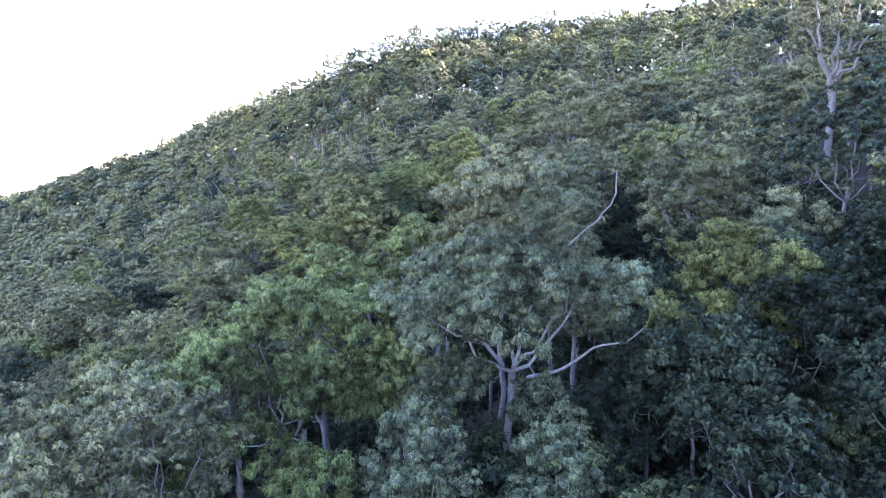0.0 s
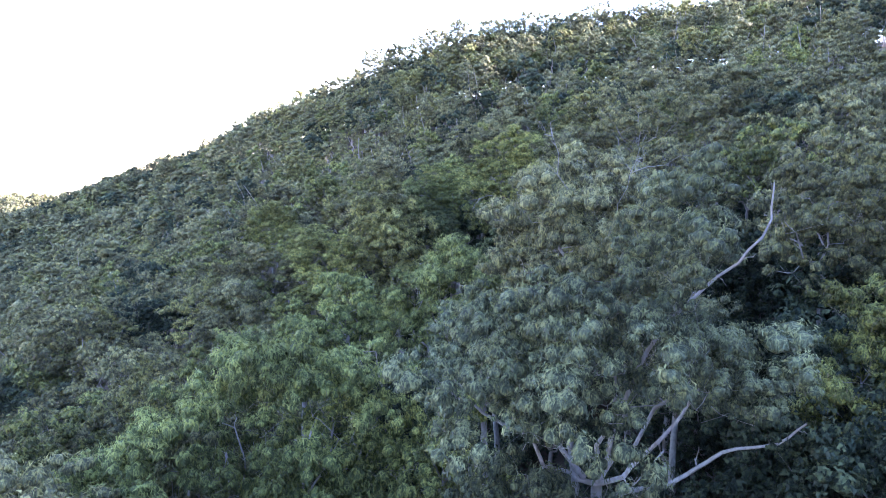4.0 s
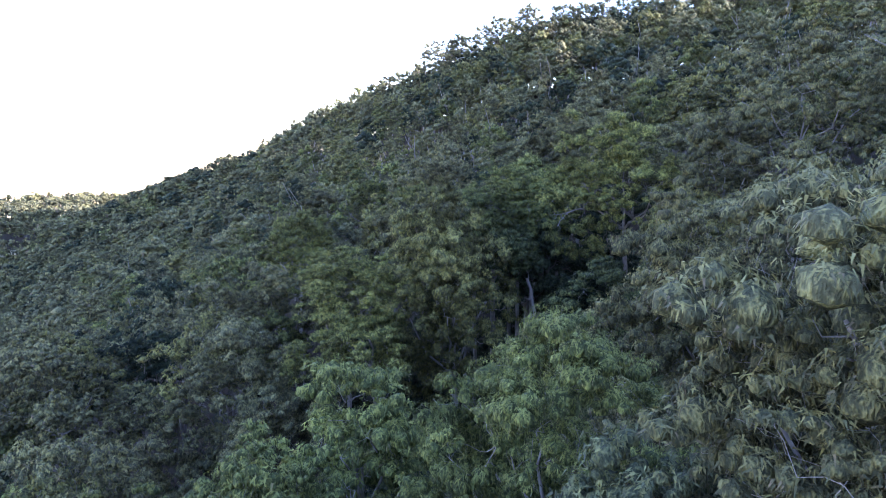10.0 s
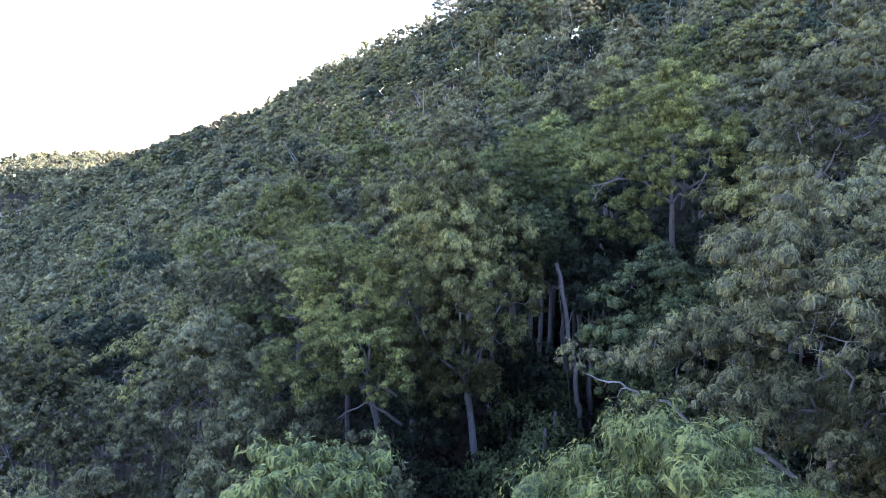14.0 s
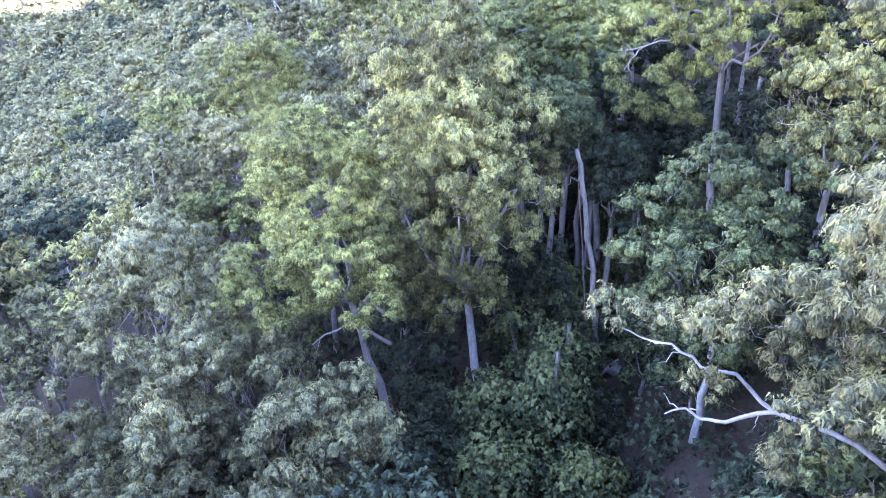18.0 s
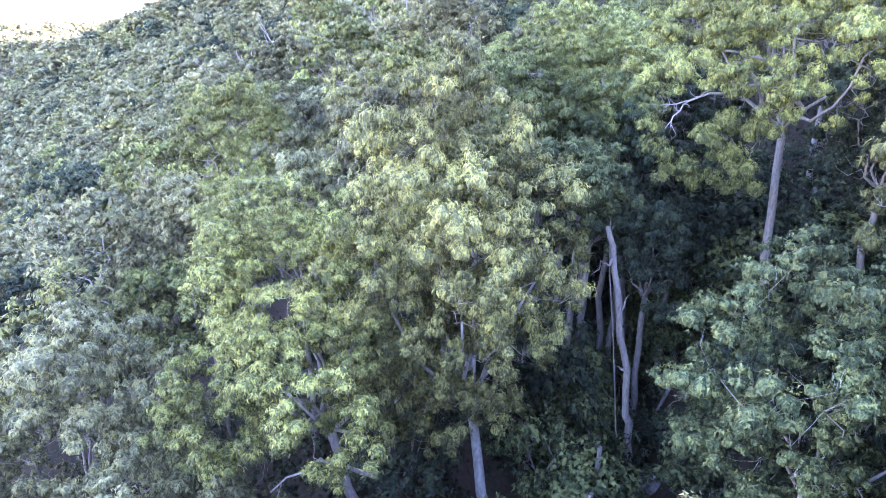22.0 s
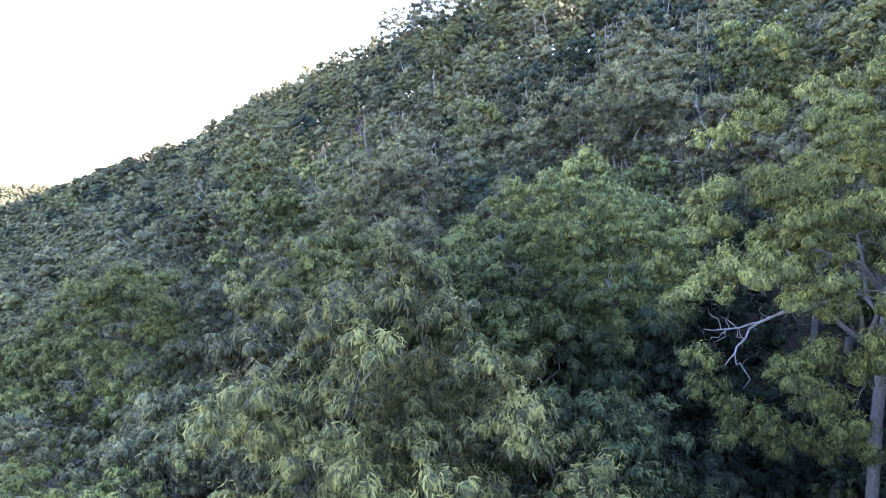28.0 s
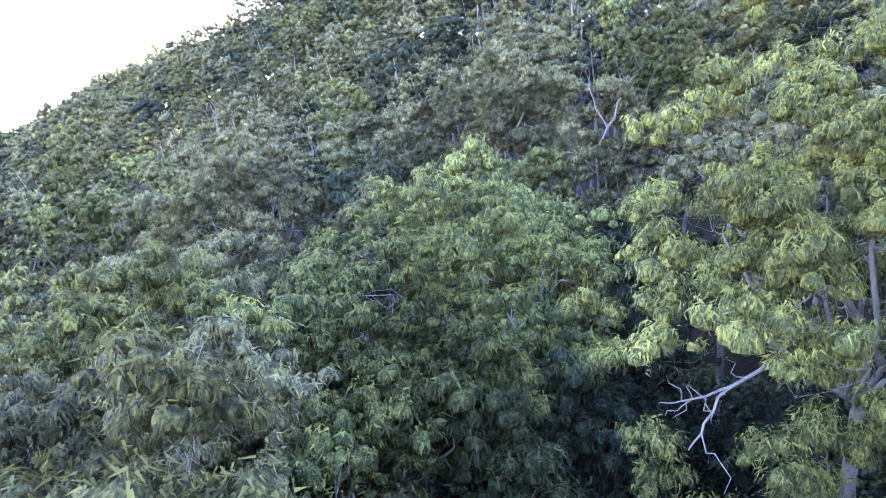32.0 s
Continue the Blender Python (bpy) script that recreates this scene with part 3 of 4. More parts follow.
# the gum that hangs over the end of the flight
near(5.6, 96.0, 43.0, 5.6, 13.5, "lime", low=-0.5, n_clumps=150, size=0.68, flat=1.0, per_clump=900, length=0.2, width=0.05, lean=(-2.4, -1.6), trunk_r=0.26, bark=BARK_GREY,
     tufts=[(-1.9, 92.4, 31.4, 0.9), (-2.6, 92.6, 32.5, 0.7), (-0.9, 92, 30.6, 0.9), (0.3, 92.2, 30.0, 1.0), (1.3, 92.5, 31.0, 1.1), (-0.3, 92, 32.3, 0.9), (2.2, 92.6, 29.6, 1.0), (0.9, 92, 32.6, 1.0),
            (-1.6, 92.2, 30.2, 0.8), (2.4, 92.2, 32.2, 1.0),],
     label="yellow-green gum with dense hanging leaves and bleached broken limbs",
     extra=[([(5.2, 95.6, 33), (3.6, 94.6, 34.6), (2.5, 94, 35.6), (1.2, 93.6, 36), (-0.2, 93.2, 36.2)], 0.14, 0.04)],
     dead=[([(2.6, 93.8, 34.6), (0.6, 93.0, 34.2), (-0.9, 92.6, 33.9), (-1.6, 92.3, 33.2), (-1.9, 92.3, 32.6)], 0.085, 0.03),
           ([(-0.9, 92.6, 33.9), (-1.8, 92.5, 33.7), (-2.6, 92.4, 33.7)], 0.05, 0.02)])
near(6.2, 66.5, 38.6, 5.2, 15, "brown", low=-0.9, fork_at=0.3, lean=(-1.0, 0.5), label="olive gum whose long pale limb reaches over the gully",
     extra=[([(5.8, 66.6, 25.5), (3.5, 67.8, 26.6), (1.4, 68.6, 26.9), (0.2, 68.9, 26.1), (-0.5, 69.2, 25.9), (-0.9, 69.4, 26.1), (-1.5, 69.4, 25.8)], 0.1, 0.025),
            ([(1.4, 68.6, 26.9), (0.3, 69.2, 27.7), (-0.6, 69.7, 27.5), (-1.5, 70.1, 28.0), (-2.4, 70.5, 27.9), (-3.4, 70.8, 28.3)], 0.07, 0.02)],
     per_clump=950, length=0.21, width=0.066,
     tufts=[(-3.6, 70.9, 28.7, 0.7), (-2.6, 70.6, 28.5, 0.8), (-1.6, 70, 29, 0.7), (-0.6, 69.5, 29.2, 1.0), (0.5, 68.8, 29.6, 1.1), (1.4, 68.2, 28.8, 1.0), (0.8, 67.6, 31, 1.2), (2.2, 67.5, 30.2, 1.2),
            (-0.6, 68.6, 27.6, 0.7), (2.8, 66.8, 29, 1.0), (0.2, 68.4, 30.6, 0.9)])
near(2.6, 80.2, 32.6, 4.8, 13, "vine", low=-0.95, width=0.1, length=0.18, flat=0.75, label="broad dark green tree with glossy close-set leaves")
near(7.6, 84.5, 36.6, 3.6, 10, "sage")
near(4.4, 84.0, 29.0, 3.4, 11, "dark", low=-0.95, label="dark tree smothered in creeper down to the ground")
# the great dome in the middle
near(-8.8, 85.5, 37.0, 5.8, 19.5, "sage", n_clumps=290, size=0.8, per_clump=800, length=0.22, width=0.055, flat=1.05, under=0.3, lean=(-2.3, 0.6), trunk_r=0.3, fork_at=0.16, low=-0.97,
     label="great dome-crowned gum, grey-green leaves tipped with bronze")
near(-13.6, 82.8, 31.6, 6.0, 14, "lime", size=0.85,
     lobes=[(-18.4, 84.2, 27.6, 5.2, 4.2, 75), (-16.4, 81.2, 23.6, 4.4, 3.4, 50), (-20.6, 81.0, 22.6, 3.4, 2.8, 24)],
     extra=[([(-13.9, 82.0, 19.0), (-14.6, 80.8, 20.4), (-15.4, 79.8, 21.6), (-17.0, 78.4, 20.9)], 0.12, 0.03), ([(-14.2, 82.0, 21.0), (-15.6, 80.6, 22.6), (-16.8, 79.6, 25.0)], 0.1, 0.03)], per_clump=850, length=0.2, width=0.06, flat=0.62, lean=(-5.0, 1.6), trunk_r=0.3, bark=BARK_GREY,
     label="leaning gum with tiered yellow-green clumps and a dark trunk")
near(-26.5, 80.5, 26.5, 6.2, 13, "grey", low=-0.9, bark=BARK_GREY, label="grey-leaved gum with a wide tangled crown")
near(-1.0, 102.0, 37.8, 5.3, 9.5, "bright", low=-0.8, n_clumps=95, per_clump=700, length=0.23, width=0.085, flat=0.7, lean=(-4.6, 0.6), trunk_r=0.26, fork_at=0.3,
     label="layered bright green tree on a long straight pale trunk")
near(-2.0, 89.9, 32.9, 1.8, 5.0, "vine", n_clumps=30, size=0.7, lean=(-3.7, -0.3), trunk_r=0.04, bark=BARK_GREY, per_clump=700, length=0.2, width=0.07,
     extra=[([(-2.0, 89.9, 14.6), (-2.2, 89.6, 17.1), (-2.5, 89.6, 18.7), (-2.9, 89.6, 21.8), (-3.5, 89.6, 25.0), (-3.9, 89.6, 27.0), (-4.3, 89.6, 28.5)], 0.22, 0.13)], label="dark green tree on a tall straight pale trunk")
near(-4.5, 106.5, 38.6, 4.6, 10, "bright")
near(-31.0, 106.5, 32.2, 5.6, 11, "lime", label="flat-topped yellow-green gum in open tiers")
near(-22.0, 95.0, 29.6, 4.6, 10, "olive")
near(-18.0, 117.0, 39.0, 4.4, 12, "brown", label="bronze-tinged gum with a conical crown")
near(-20.5, 109.5, 33.5, 4.4, 10, "grey")
near(5.2, 119.5, 43.0, 4.2, 13, "brown",
     dead=[([(4.6, 118, 33), (4.2, 117.8, 36.5), (4.6, 117.7, 39.3), (5.4, 117.5, 41.2), (5.6, 117.5, 42.3)], 0.13, 0.04),
           ([(4.6, 117.7, 39.3), (3.6, 117.5, 41), (3.3, 117.5, 42)], 0.07, 0.03), ([(4.2, 117.8, 36.5), (3.2, 117.6, 37.6), (2.2, 117.6, 37.9)], 0.06, 0.02)],
     label="bronze-leaved gum with a bleached dead spar")
near(1.5, 128.0, 46.5, 5.0, 13, "grey", trunk_r=0.35, fork_at=-0.1, label="grey gum on several tall white stems")
near(-11.5, 96.5, 33.8, 3.8, 10, "olive")
near(34.0, 75.0, 46.5, 4.2, 13, "grey", low=-0.9)
near(43.5, 75.5, 50.0, 4.6, 14, "grey", low=-0.9)
near(33.0, 59.0, 39.0, 3.6, 11, "olive", low=-0.9)
near(-24.5, 103.0, 29.4, 4.2, 12, "olive", low=-0.95)
near(-36.0, 118.0, 31.5, 4.6, 12, "grey", low=-0.95)
near(-22.5, 73.5, 20.0, 4.6, 11, "grey", low=-0.95, bark=BARK_GREY, label="dull grey-green gum with a tangled crown")
near(-16.0, 74.5, 17.5, 3.6, 9, "olive", low=-0.95, bark=BARK_GREY)
near(-29.5, 72.5, 19.0, 4.6, 11, "brown", low=-0.95, bark=BARK_GREY)
near(-19.5, 66.5, 17.5, 3.8, 9, "grey", low=-0.95, bark=BARK_GREY)

near(22.4, 38.0, 27.0, 3.2, 12, "vine", low=-0.95, n_clumps=60, flat=1.1, width=0.16, length=0.16, label="tree stump column smothered in dark ivy")

near(-19.4, 78.0, 22.6, 3.2, 9, "grey", low=-0.95, bark=BARK_GREY)
near(-14.9, 76.5, 21.4, 2.6, 8, "olive", low=-0.95, bark=BARK_GREY)
near(-23.3, 75.0, 21.4, 3.2, 8, "brown", low=-0.95, bark=BARK_GREY)
near(-16.8, 74.0, 21.0, 2.6, 7, "grey", low=-0.95, bark=BARK_GREY)

near(-14.0, 106.0, 35.8, 4.2, 11, "olive", label="olive gum with a broad billowing crown")
near(-15.0, 98.0, 36.2, 4.0, 11, "lime", label="yellow-green gum with a loose wide crown")
near(-19.7, 104.0, 34.5, 4.2, 10, "sage")
near(-10.5, 99.0, 35.5, 2.6, 8, "bright")
near(-15.6, 93.0, 34.8, 3.6, 10, "olive")
near(-12.8, 94.0, 35.3, 3.4, 9, "grey")
near(-9.4, 95.4, 34.0, 2.6, 8, "bright", label="bright green gum with round heads of leaves")

near(-6.2, 98.0, 33.6, 1.9, 5, "bright", bark=BARK_GREY, label="green gum with round heads of leaves over the gully")
near(-7.9, 97.0, 33.3, 1.7, 5, "bright", bark=BARK_GREY)
near(-5.4, 96.5, 32.4, 1.8, 6, "vine", bark=BARK_GREY)
near(-3.3, 100.0, 33.4, 2.0, 7, "vine", bark=BARK_GREY)
near(-2.6, 99.0, 32.2, 1.8, 6, "dark", bark=BARK_GREY)

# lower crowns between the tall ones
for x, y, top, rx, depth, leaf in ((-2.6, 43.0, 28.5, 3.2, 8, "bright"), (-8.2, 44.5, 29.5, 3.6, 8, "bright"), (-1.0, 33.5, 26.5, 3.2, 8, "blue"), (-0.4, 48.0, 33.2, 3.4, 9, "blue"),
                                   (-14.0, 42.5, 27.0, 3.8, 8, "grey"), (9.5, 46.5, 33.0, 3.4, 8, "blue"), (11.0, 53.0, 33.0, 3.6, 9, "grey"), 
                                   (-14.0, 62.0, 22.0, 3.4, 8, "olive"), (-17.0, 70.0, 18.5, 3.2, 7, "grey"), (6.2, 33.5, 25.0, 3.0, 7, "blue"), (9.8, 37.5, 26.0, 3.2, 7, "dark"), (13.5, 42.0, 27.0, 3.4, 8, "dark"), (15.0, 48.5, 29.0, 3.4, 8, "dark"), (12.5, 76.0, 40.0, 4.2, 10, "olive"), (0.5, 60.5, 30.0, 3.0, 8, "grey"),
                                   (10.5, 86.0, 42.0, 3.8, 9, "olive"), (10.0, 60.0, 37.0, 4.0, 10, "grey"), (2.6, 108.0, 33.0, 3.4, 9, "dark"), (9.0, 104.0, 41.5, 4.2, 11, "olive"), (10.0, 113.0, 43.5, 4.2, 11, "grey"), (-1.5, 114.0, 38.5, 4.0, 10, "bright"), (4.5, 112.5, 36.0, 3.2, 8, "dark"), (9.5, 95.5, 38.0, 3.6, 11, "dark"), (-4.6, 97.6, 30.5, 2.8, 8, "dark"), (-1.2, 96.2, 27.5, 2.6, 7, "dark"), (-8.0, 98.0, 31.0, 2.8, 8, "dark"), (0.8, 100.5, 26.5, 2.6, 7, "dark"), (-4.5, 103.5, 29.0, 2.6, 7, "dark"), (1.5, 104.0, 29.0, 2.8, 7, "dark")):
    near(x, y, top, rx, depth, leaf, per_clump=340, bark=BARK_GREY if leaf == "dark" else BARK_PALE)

# ---- creeper mounds in the gully ----
def creeper(x, y, r, h, seed):
    rng = np.random.default_rng(seed)
    g = float(ground(x, y))
    ob = new("creeper_mound")
    ob.location = (x, y, g)
    tagged(ob, "mound of dark green creeper over a dead stump", "creeper", "creeper in the gully")
    part("stump", Wood().stem(bent(rng, (0, 0, -0.4), (0.2, 0.1, h * 1.07), 6, 0, 0.02), 0.22, 0.11, 7).mesh("stump", BARK_GREY), ob)
    n = 16
    zz = np.linspace(0.1, 0.92, n)
    th = np.arange(n) * 2.4
    rr = r * np.sqrt(1 - zz ** 1.6)
    c = np.stack([rr * np.cos(th) * 0.75, rr * np.sin(th) * 0.75, zz * h], -1)
    v, f = blades(rng, c, np.full(n, r * 0.55), 9000, 0.24, 0.18, 0.9, 0.5, 0.4)
    tagged(part("foliage", mesh_of("foliage", v, f, LEAF["vine"]), ob), kind="stuff")


creeper(-4.8, 81.6, 2.4, 9.5, 3)
creeper(-4.2, 85.5, 2.6, 8.5, 4)
creeper(-7.6, 79.0, 2.4, 5.0, 5)
creeper(-2.6, 78.0, 2.2, 4.0, 6)
creeper(-8.2, 83.0, 2.6, 6.0, 8)
creeper(3.6, 90.5, 2.4, 6.0, 9)
creeper(-5.0, 91.5, 2.6, 6.5, 10)
creeper(4.6, 98.5, 2.6, 7.0, 11)
creeper(-4.6, 96.0, 2.2, 6.0, 12)
creeper(0.5, 104.0, 2.8, 5.0, 13)

# ---- stones, logs and dead brush in the gully ----
def stone(x, y, r, up, seed):
    rng = np.random.default_rng(seed)
    bv, bf = BALLS[2]
    v = bv * rng.uniform(0.8, 1.15, (len(bv), 1)) * np.array([r, r * rng.uniform(0.6, 0.9), r * rng.uniform(0.4, 0.65)])
    v = np.sign(v) * np.minimum(np.abs(v), r * np.array([0.85, 0.62, 0.42]))
    ob = new("boulder", mesh_of("boulder", v, bf, ROCK))
    ob.matrix_basis = pose(x, y, float(ground(x, y)) + up, rng.uniform(-14, 14), rng.uniform(-14, 14), rng.uniform(0, 360))
    tagged(ob, "weathered grey boulder half sunk in leaf litter", "rock", "boulders in the gully")


rng = np.random.default_rng(31)
for k in range(34):
    y = rng.uniform(84, 126)
    x = -3 + 0.16 * (y - 88) + rng.normal(0, 2.6)
    stone(x, y, rng.uniform(0.35, 1.1), 0.1, 400 + k)
for k, (x, y, r) in enumerate(((0.2, 106.4, 1.9), (2.0, 107.4, 1.6), (-1.4, 105.4, 1.4), (1.0, 109.6, 1.8), (3.4, 110.4, 1.3))):
    stone(x, y, r, 0.35, 450 + k)


def log(pts, r0, r1, label):
    a = np.array([(x, y, float(ground(x, y)) + up) for x, y, up in pts])
    tagged(new("fallen_log", Wood().stem(a, r0, r1, 8).mesh("fallen_log", BARK_DEAD)), label, "log", "logs in the gully")


log([(-0.6, 101.6, 0.3), (0.8, 102.4, 0.35), (2.4, 103.0, 0.5), (4.2, 103.4, 0.9)], 0.22, 0.12, "bleached grey log across the gully floor")
log([(-2.8, 95.4, 0.2), (-1.6, 97.0, 0.3), (-0.8, 99.4, 0.3)], 0.17, 0.1, "thin grey log lying down the gully")
log([(1.6, 98.6, 0.2), (0.6, 96.8, 0.5), (-0.2, 94.4, 1.0)], 0.14, 0.07, "thin grey log lying down the gully")
log([(-4.6, 88.4, 0.2), (-2.6, 89.4, 0.4), (-0.4, 89.8, 0.9)], 0.16, 0.08, "bleached grey log across the gully floor")


def brush(x, y, h, seed):
    """A dead shrub: many forked twigs from one foot."""
    rng = np.random.default_rng(seed)
    g = float(ground(x, y))
    ob = new("dead_shrub")
    ob.location = (x, y, g)
    tagged(ob, "grey leafless dead shrub of tangled twigs", "shrub", "dead brush in the gully")
    for k in range(9):
        w = Wood()
        tip = np.array([rng.normal(0, 0.42), rng.normal(0, 0.42), rng.uniform(0.7, 1.0)]) * h
        p = bent(rng, (0, 0, -0.2), tip, 6, 0, 0.05)
        w.stem(p, 0.055, 0.012, 5)
        for q in p[2:]:
            for _ in range(4):
                w.stem(bent(rng, q, q + rng.normal(0, 0.16, 3) * h + [0, 0, 0.1 * h], 4, 0, 0.08), 0.02, 0.006, 3)
        part("branch", w.mesh("branch", BARK_DEAD), ob)


for k, (x, y, h) in enumerate(((3.2, 107.0, 4.6), (1.6, 105.4, 3.4), (-2.0, 101.5, 3.0), (4.6, 99.6, 4.0), (-6.4, 92.8, 3.2), (6.4, 108.8, 4.4))):
    brush(x, y, h, 470 + k)

# ---- gums over the rest of the near slope: copies of a few ----
SORTS = [("grey", BARK_PALE, "grey-green gum with pale bare limbs"), ("olive", BARK_GREY, "olive-green gum with a rough grey trunk"), ("sage", BARK_PALE, "sage-green gum with a rounded crown"),
         ("bright", BARK_GREY, "green gum with dense clumps of leaves"), ("grey", BARK_GREY, "dull grey-green gum on a rough trunk"), ("brown", BARK_GREY, "bronze-tinged gum with a grey trunk"),
         ("olive", BARK_PALE, "olive gum with white stems"), ("dark", BARK_GREY, "dark green rainforest tree")]
MASTERS, CLOSE = [], []
for i, (leaf, bark, label) in enumerate(SORTS):
    MASTERS.append(stock_gum(100 + i, 20.5, 4.3, 9.5 + (i % 3), leaf, bark, label, 44, 4200, 0.26, 0.13, 0.95, 0.72))
for i, (leaf, bark, label) in enumerate(SORTS[:7]):
    CLOSE.append(stock_gum(150 + i, 20.5, 4.2, 9.5 + (i % 3), leaf, bark, label, 56, 9500, 0.22, 0.09, 0.95, 0.72))

rng = np.random.default_rng(7)
cells = []
for iy in range(0, 84):
    for ix in range(-56, 26):
        x, y = ix * 6.8 + (3.4 if iy % 2 else 0) + rng.uniform(-2.2, 2.2), 8 + iy * 6.0 + rng.uniform(-2.0, 2.0)
        if abs(x + 0.1 * y) > 22 + 0.86 * y or x > 45 + 0.35 * y or y < 22 or (x > 10 and y < 36) or y > crest_line(x) + 12 or (y > 300 and (ix + iy) % 2):
            continue
        cells.append((x, y))
way = [(0, 0), (-1, 20), (-4, 41), (-6, 53), (-8.5, 72), (-8.5, 80)]
spots_by = {"close": [], "mid": [], "far": []}
for x, y in cells:
    if any((x - a) ** 2 + (y - b) ** 2 < (r + 2.0) ** 2 for a, b, r in PLACED):
        continue
    axis = -3 + 0.16 * (y - 88)
    if abs(x - axis) < 5 and 66 < y < 128 or (-12 < x < 10 and 20 < y < 84) or (8 < x < 17 and 36 < y < 60) or (31 < x < 40 and 52 < y < 66) or (-24 < x < -9 and 56 < y < 84):
        continue
    d = min(math.hypot(x - a, y - b) for a, b in way)
    spots_by["close" if d < 31 else "mid" if d < 62 else "far"].append((d, x, y))
for k in spots_by:
    spots_by[k].sort()
spots_by["far"] += spots_by["mid"][150:]
far_gums = spots_by["far"]
for stock, spots in ((CLOSE, spots_by["close"]), (MASTERS, spots_by["mid"][:150])):
    for k, (d, x, y) in enumerate(spots):
        g = float(ground(x, y))
        top = float(canopy(x, y)) + rng.normal(0, 2.0) - (2.0 if stock is CLOSE else 0.3)
        s = max(0.6, (top - g) / 20.5)
        turn = pose(x, y, g - 0.2, rng.normal(0, 2), rng.normal(0, 2), rng.uniform(0, 360))
        if k < len(stock):
            stock[k].matrix_basis = turn
        else:
            copy_thing(stock[int(rng.integers(0, len(stock)))], turn @ Matrix.Diagonal((s * rng.uniform(0.9, 1.25), s * rng.uniform(0.9, 1.25), s, 1)))

# ---- the woods farther up the slope ----
def far_variant(rng, leaf_n, length, width, clumps):
    c = np.array([0, 0, -5.2])
    cl, cr = crown_clumps(rng, c, 3.0, 5.0, clumps, 1.15 * (30 / clumps) ** 0.45, -0.6)
    return foliage(rng, *tufts_of(rng, cl, cr, 3, 0.62), leaf_n, length, width, 0.85, 0.74)


def woods(name, spots, leaf, seed, leaf_n, length, width, label, grow=1.0, clumps=28, vary=2.4):
    """Many far trees of one colour, as one mesh."""
    rng = np.random.default_rng(seed)
    kinds = [far_variant(rng, leaf_n, length, width, clumps) for _ in range(8)]
    vs, fs, n = [], [[], [], []], 0
    for x, y, *low in spots:
        v, f = kinds[int(rng.integers(0, 8))]
        t = rng.uniform(0, 6.28)
        s = rng.uniform(0.8, 1.25) * grow
        r = np.array([[math.cos(t), math.sin(t), 0], [-math.sin(t), math.cos(t), 0], [0, 0, 1]])
        top = float(ground(x, y)) + 21.6 * (0.6 + 0.4 * grow) + rng.normal(0, vary) * (0.35 if abs(y - crest_line(x)) < 30 else 1) - sum(low)
        vs.append(v @ r * s + [x, y, top])
        for lot, part_faces in zip(fs, f):
            lot.append(part_faces + n)
        n += len(v)
    ob = new(name, mesh_of(name, np.concatenate(vs), [np.concatenate(lot) for lot in fs], LEAF[leaf]))
    return tagged(ob, label, "woods", kind="stuff")


rng = np.random.default_rng(11)
mixes = {}
for i, (d, x, y) in enumerate(far_gums):
    crest = abs(y - crest_line(x)) < 22
    if d > 100 and not crest and i % 6 == 3:
        continue
    if crest:
        mixes.setdefault((0, "olive"), []).append((x + 3, y + 2, 3.5))
        mixes.setdefault((0, "grey"), []).append((x - 2, y - 3, 6.5))
        mixes.setdefault((0, "brown"), []).append((x + 1, y - 1, 9.0))
        mixes.setdefault((0, "sage"), []).append((x - 3.4, y - 6, 2.5))
    leaf = ("grey", "olive", "grey", "brown", "sage", "bright", "dark", "sage", "olive", "dark", "grey", "olive")[int(rng.integers(0, 12))]
    mixes.setdefault((2 if d < 92 else 1 if d < 150 else 0 if d < 235 else -1, leaf), []).append((x, y))
for i, ((band, leaf), spots) in enumerate(sorted(mixes.items())):
    if band == 2:
        woods("hillside_woods", spots, leaf, 200 + i, 1500, 0.28, 0.15, "gum woods on the middle slope", 1.0, 34)
    elif band == 1:
        woods("far_woods", spots, leaf, 200 + i, 600, 0.36, 0.22, "far gum woods on the upper slope", 1.0, 22)
    elif band == -1:
        woods("far_woods", spots, leaf, 200 + i, 300, 0.5, 0.3, "distant gum woods along the crest", 1.3, 15, 2.2)
    else:
        woods("far_woods", spots, leaf, 200 + i, 420, 0.38, 0.24, "far gum woods on the upper slope", 1.0, 18, 2.2)
w = Wood()
for k, (d, x, y) in enumerate(far_gums):
    if d < 105 or k % 3 == 0:
        g = float(ground(x, y))
        top = np.array([x + rng.normal(0, 1.5), y + rng.normal(0, 1.5), g + rng.uniform(16, 20.5)])
        w.stem(bent(rng, (x, y, g), (x, y, g + 12), 3, 0, 0.02), 0.26, 0.2, 3)
        for _ in range(2):
            w.stem(bent(rng, (x, y, g + 11), top + rng.normal(0, 1.6, 3), 4, 0.06, 0.06), 0.18, 0.06, 3)
        for _ in range(3):
            tip = np.array([x + rng.normal(0, 2.2), y - rng.uniform(1.8, 3.6), g + rng.uniform(13, 19)])
            w.stem(bent(rng, (x, y - 0.5, g + rng.uniform(9, 13)), tip, 5, 0.08, 0.07), 0.11, 0.03, 3)
tagged(new("far_trunks", w.mesh("far_trunks", BARK_PALE)), "pale trunks and limbs in the far woods", "woods", kind="stuff")

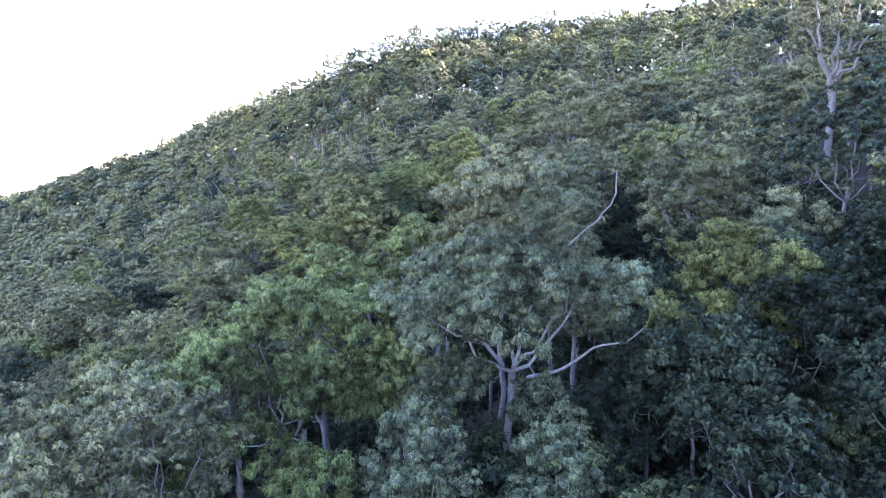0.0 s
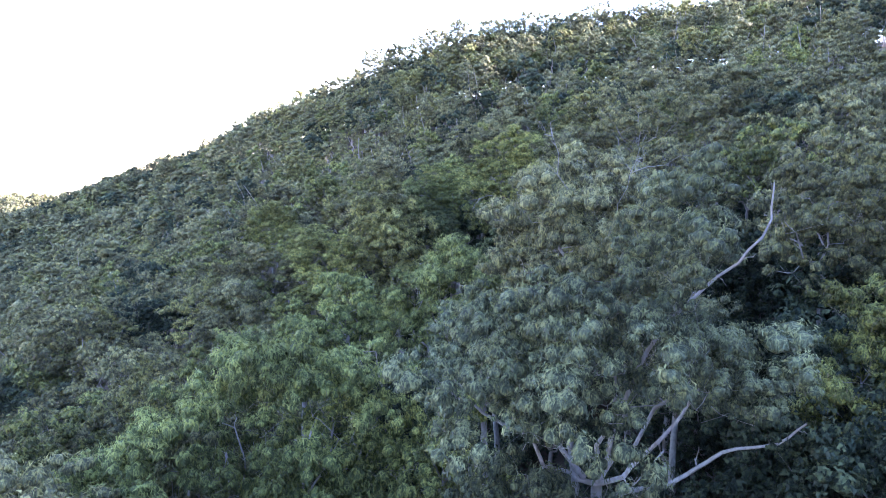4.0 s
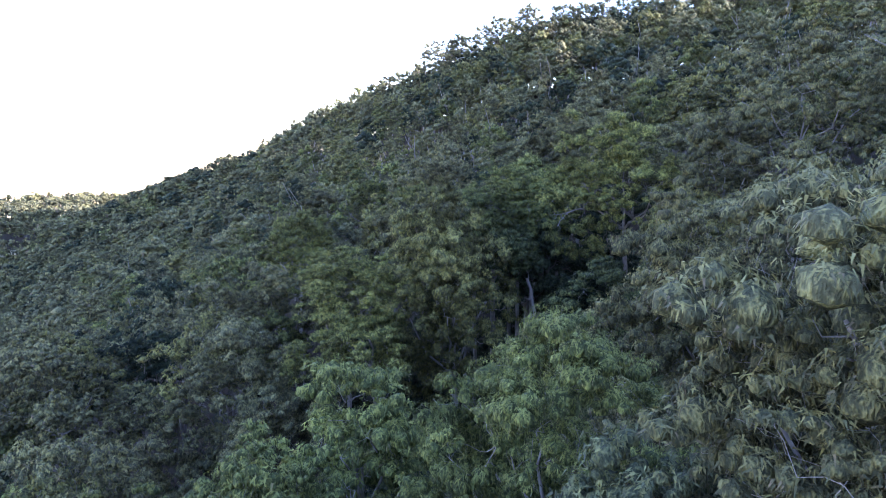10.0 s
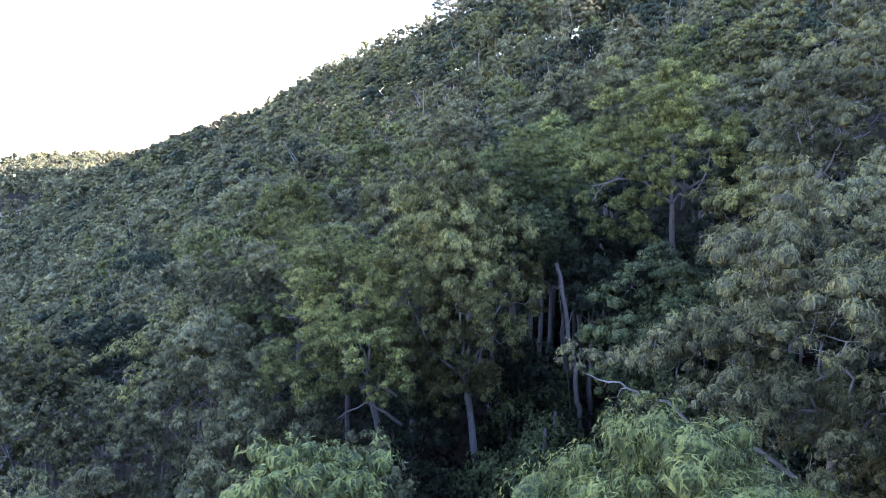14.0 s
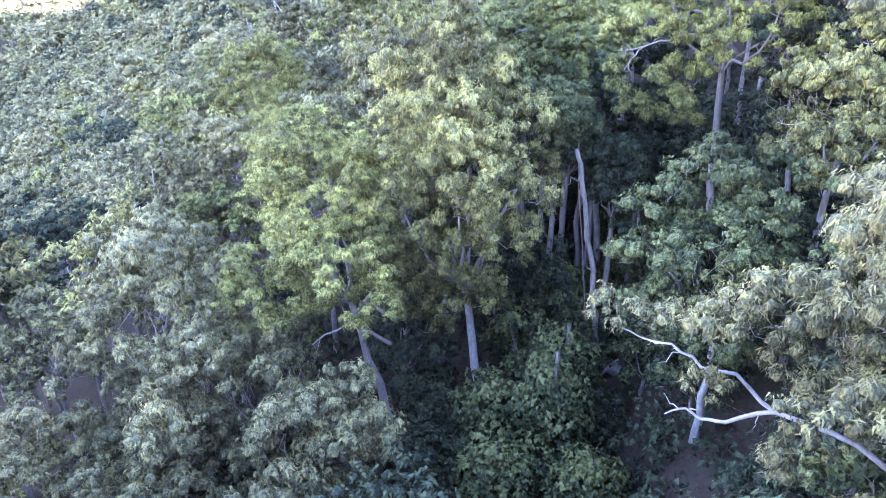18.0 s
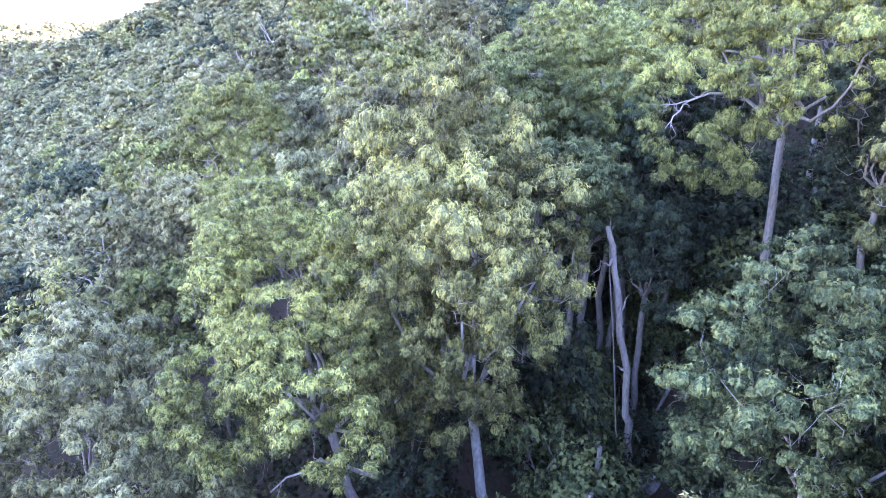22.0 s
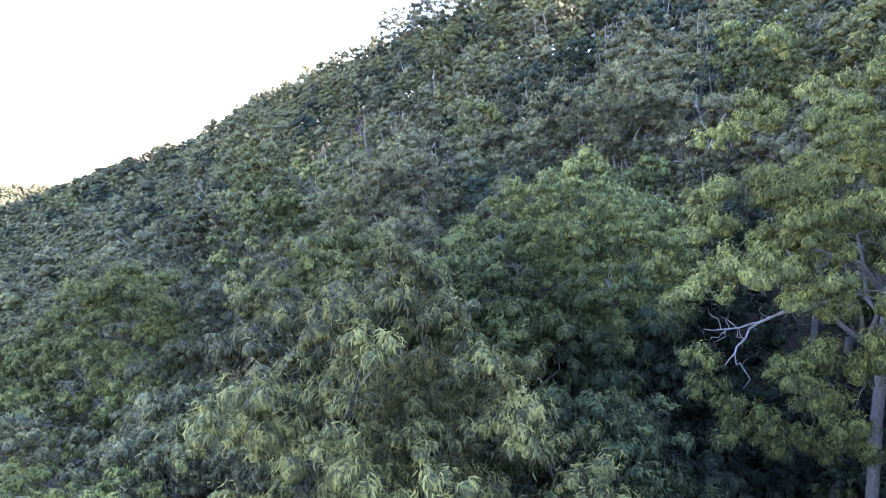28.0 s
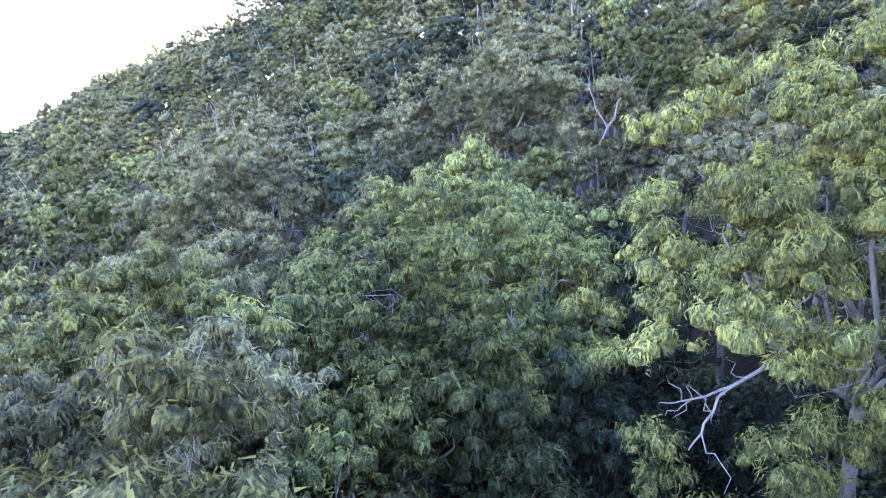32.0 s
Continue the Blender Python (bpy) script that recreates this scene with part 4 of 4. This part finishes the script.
# the same woods carried on out of view about and behind the start, added to shade the floor and cover bare ground
spots = []
for _ in range(420):
    x, y = rng.uniform(-80, 62), rng.uniform(-40, 44)
    if abs(x) > 0.86 * max(y, 0) + 26 or y < -14:
        spots.append((x, y))
    elif y < 17:
        spots.append((x, y, 12.0 + 0.35 * max(x, 0)))
woods("woods_behind", spots, "grey", 320, 400, 0.6, 0.4, "unseen gum woods about the start, added for shade")

# woods across the valley, about a dry paddock
spots = []
for _ in range(1300):
    r, q = rng.uniform(520, 850), rng.uniform(-150, 480)
    x, y = -0.64 * r + 0.77 * q, 0.77 * r + 0.64 * q
    if not (570 < r < 650 and q < 230 + 0.3 * (r - 560)) or rng.random() < 0.12:
        spots.append((x, y))
woods("valley_woods", spots, "olive", 300, 60, 2.2, 1.4, "sunlit woods across the valley", 1.3, 6)
pr, pq = np.meshgrid(np.linspace(566, 655, 12), np.linspace(-160, 260, 30))
px, py = -0.64 * pr + 0.77 * pq, 0.77 * pr + 0.64 * pq
pi = (np.arange(29)[:, None] * 12 + np.arange(11)[None]).ravel()
field = new("paddock", mesh_of("paddock", np.stack([px, py, ground(px, py) + 0.6], -1).reshape(-1, 3), np.stack([pi, pi + 12, pi + 13, pi + 1], -1), DRY_GRASS))
tagged(field, "pale dry grass paddock in the valley", "field", kind="structure")
spots = [(rng.uniform(-330, -120), rng.uniform(30, 430)) for _ in range(650)] + [(rng.uniform(-540, -240), rng.uniform(220, 600)) for _ in range(650)]
woods("lower_woods", spots, "grey", 301, 150, 0.75, 0.48, "shaded woods at the foot of the slope", 1.3, 8)

# tall gums that stand up out of the crest
for i in range(16):
    x = -44 + i * 6.5 + rng.uniform(-2, 2)
    y = float(crest_line(x)) - 4 + rng.uniform(-6, 4)
    g = float(ground(x, y))
    s = rng.uniform(1.2, 1.42) if -52 < x < -8 else rng.uniform(1.0, 1.2)
    copy_thing(MASTERS[(0, 4, 6)[i % 3]], pose(x, y, g, 0, 0, rng.uniform(0, 360)) @ Matrix.Diagonal((s, s, s * 1.05, 1)))

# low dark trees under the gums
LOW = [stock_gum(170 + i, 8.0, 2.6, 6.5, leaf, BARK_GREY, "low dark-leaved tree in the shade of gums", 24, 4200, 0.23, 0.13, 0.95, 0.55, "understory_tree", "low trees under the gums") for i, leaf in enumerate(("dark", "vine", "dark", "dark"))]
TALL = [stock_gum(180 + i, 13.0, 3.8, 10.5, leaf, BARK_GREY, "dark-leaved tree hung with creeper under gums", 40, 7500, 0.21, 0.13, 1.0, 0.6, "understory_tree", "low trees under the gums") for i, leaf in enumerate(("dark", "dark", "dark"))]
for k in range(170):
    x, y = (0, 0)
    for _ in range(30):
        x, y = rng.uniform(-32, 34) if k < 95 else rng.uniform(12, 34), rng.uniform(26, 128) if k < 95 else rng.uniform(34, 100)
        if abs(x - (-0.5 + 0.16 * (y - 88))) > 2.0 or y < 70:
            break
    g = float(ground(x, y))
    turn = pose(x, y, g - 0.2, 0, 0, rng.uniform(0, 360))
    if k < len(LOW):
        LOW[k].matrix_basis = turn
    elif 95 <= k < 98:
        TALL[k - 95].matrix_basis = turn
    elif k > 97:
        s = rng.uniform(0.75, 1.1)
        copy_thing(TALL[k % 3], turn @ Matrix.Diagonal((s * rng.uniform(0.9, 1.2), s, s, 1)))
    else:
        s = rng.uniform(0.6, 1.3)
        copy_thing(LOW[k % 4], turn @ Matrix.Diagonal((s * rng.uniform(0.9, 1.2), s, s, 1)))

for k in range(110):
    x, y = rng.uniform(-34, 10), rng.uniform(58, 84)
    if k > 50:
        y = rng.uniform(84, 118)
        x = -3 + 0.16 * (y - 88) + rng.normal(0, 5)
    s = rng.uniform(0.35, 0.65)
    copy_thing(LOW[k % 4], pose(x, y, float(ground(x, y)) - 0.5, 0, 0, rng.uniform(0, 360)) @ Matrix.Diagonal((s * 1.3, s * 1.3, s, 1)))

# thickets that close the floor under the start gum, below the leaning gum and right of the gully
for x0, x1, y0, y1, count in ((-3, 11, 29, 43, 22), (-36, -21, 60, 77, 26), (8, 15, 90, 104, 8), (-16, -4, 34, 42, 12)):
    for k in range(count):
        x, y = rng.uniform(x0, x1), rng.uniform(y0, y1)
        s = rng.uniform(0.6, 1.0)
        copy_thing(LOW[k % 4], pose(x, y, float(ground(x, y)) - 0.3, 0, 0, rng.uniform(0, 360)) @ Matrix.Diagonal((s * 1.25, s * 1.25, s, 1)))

# ---- scrub under the trees ----
vs, fs, n = [], [[], []], 0
for k in range(2700):
    y = rng.uniform(20, 135) if k % 2 else rng.uniform(62, 112) if k % 4 else rng.uniform(26, 62)
    x = rng.uniform(-45, 35) if k % 2 else rng.uniform(-32, 12) if k % 4 else rng.uniform(6, 34)
    g = float(ground(x, y))
    v, f = blades(rng, np.array([[x, y, g + 0.5]]) + rng.normal(0, 0.5, (2, 3)), np.array([1.1, 0.8]) * rng.uniform(0.7, 1.5), 120, 0.26, 0.16, 0.8)
    vs.append(v)
    for lot, part_faces in zip(fs, f):
        lot.append(part_faces + n)
    n += len(v)
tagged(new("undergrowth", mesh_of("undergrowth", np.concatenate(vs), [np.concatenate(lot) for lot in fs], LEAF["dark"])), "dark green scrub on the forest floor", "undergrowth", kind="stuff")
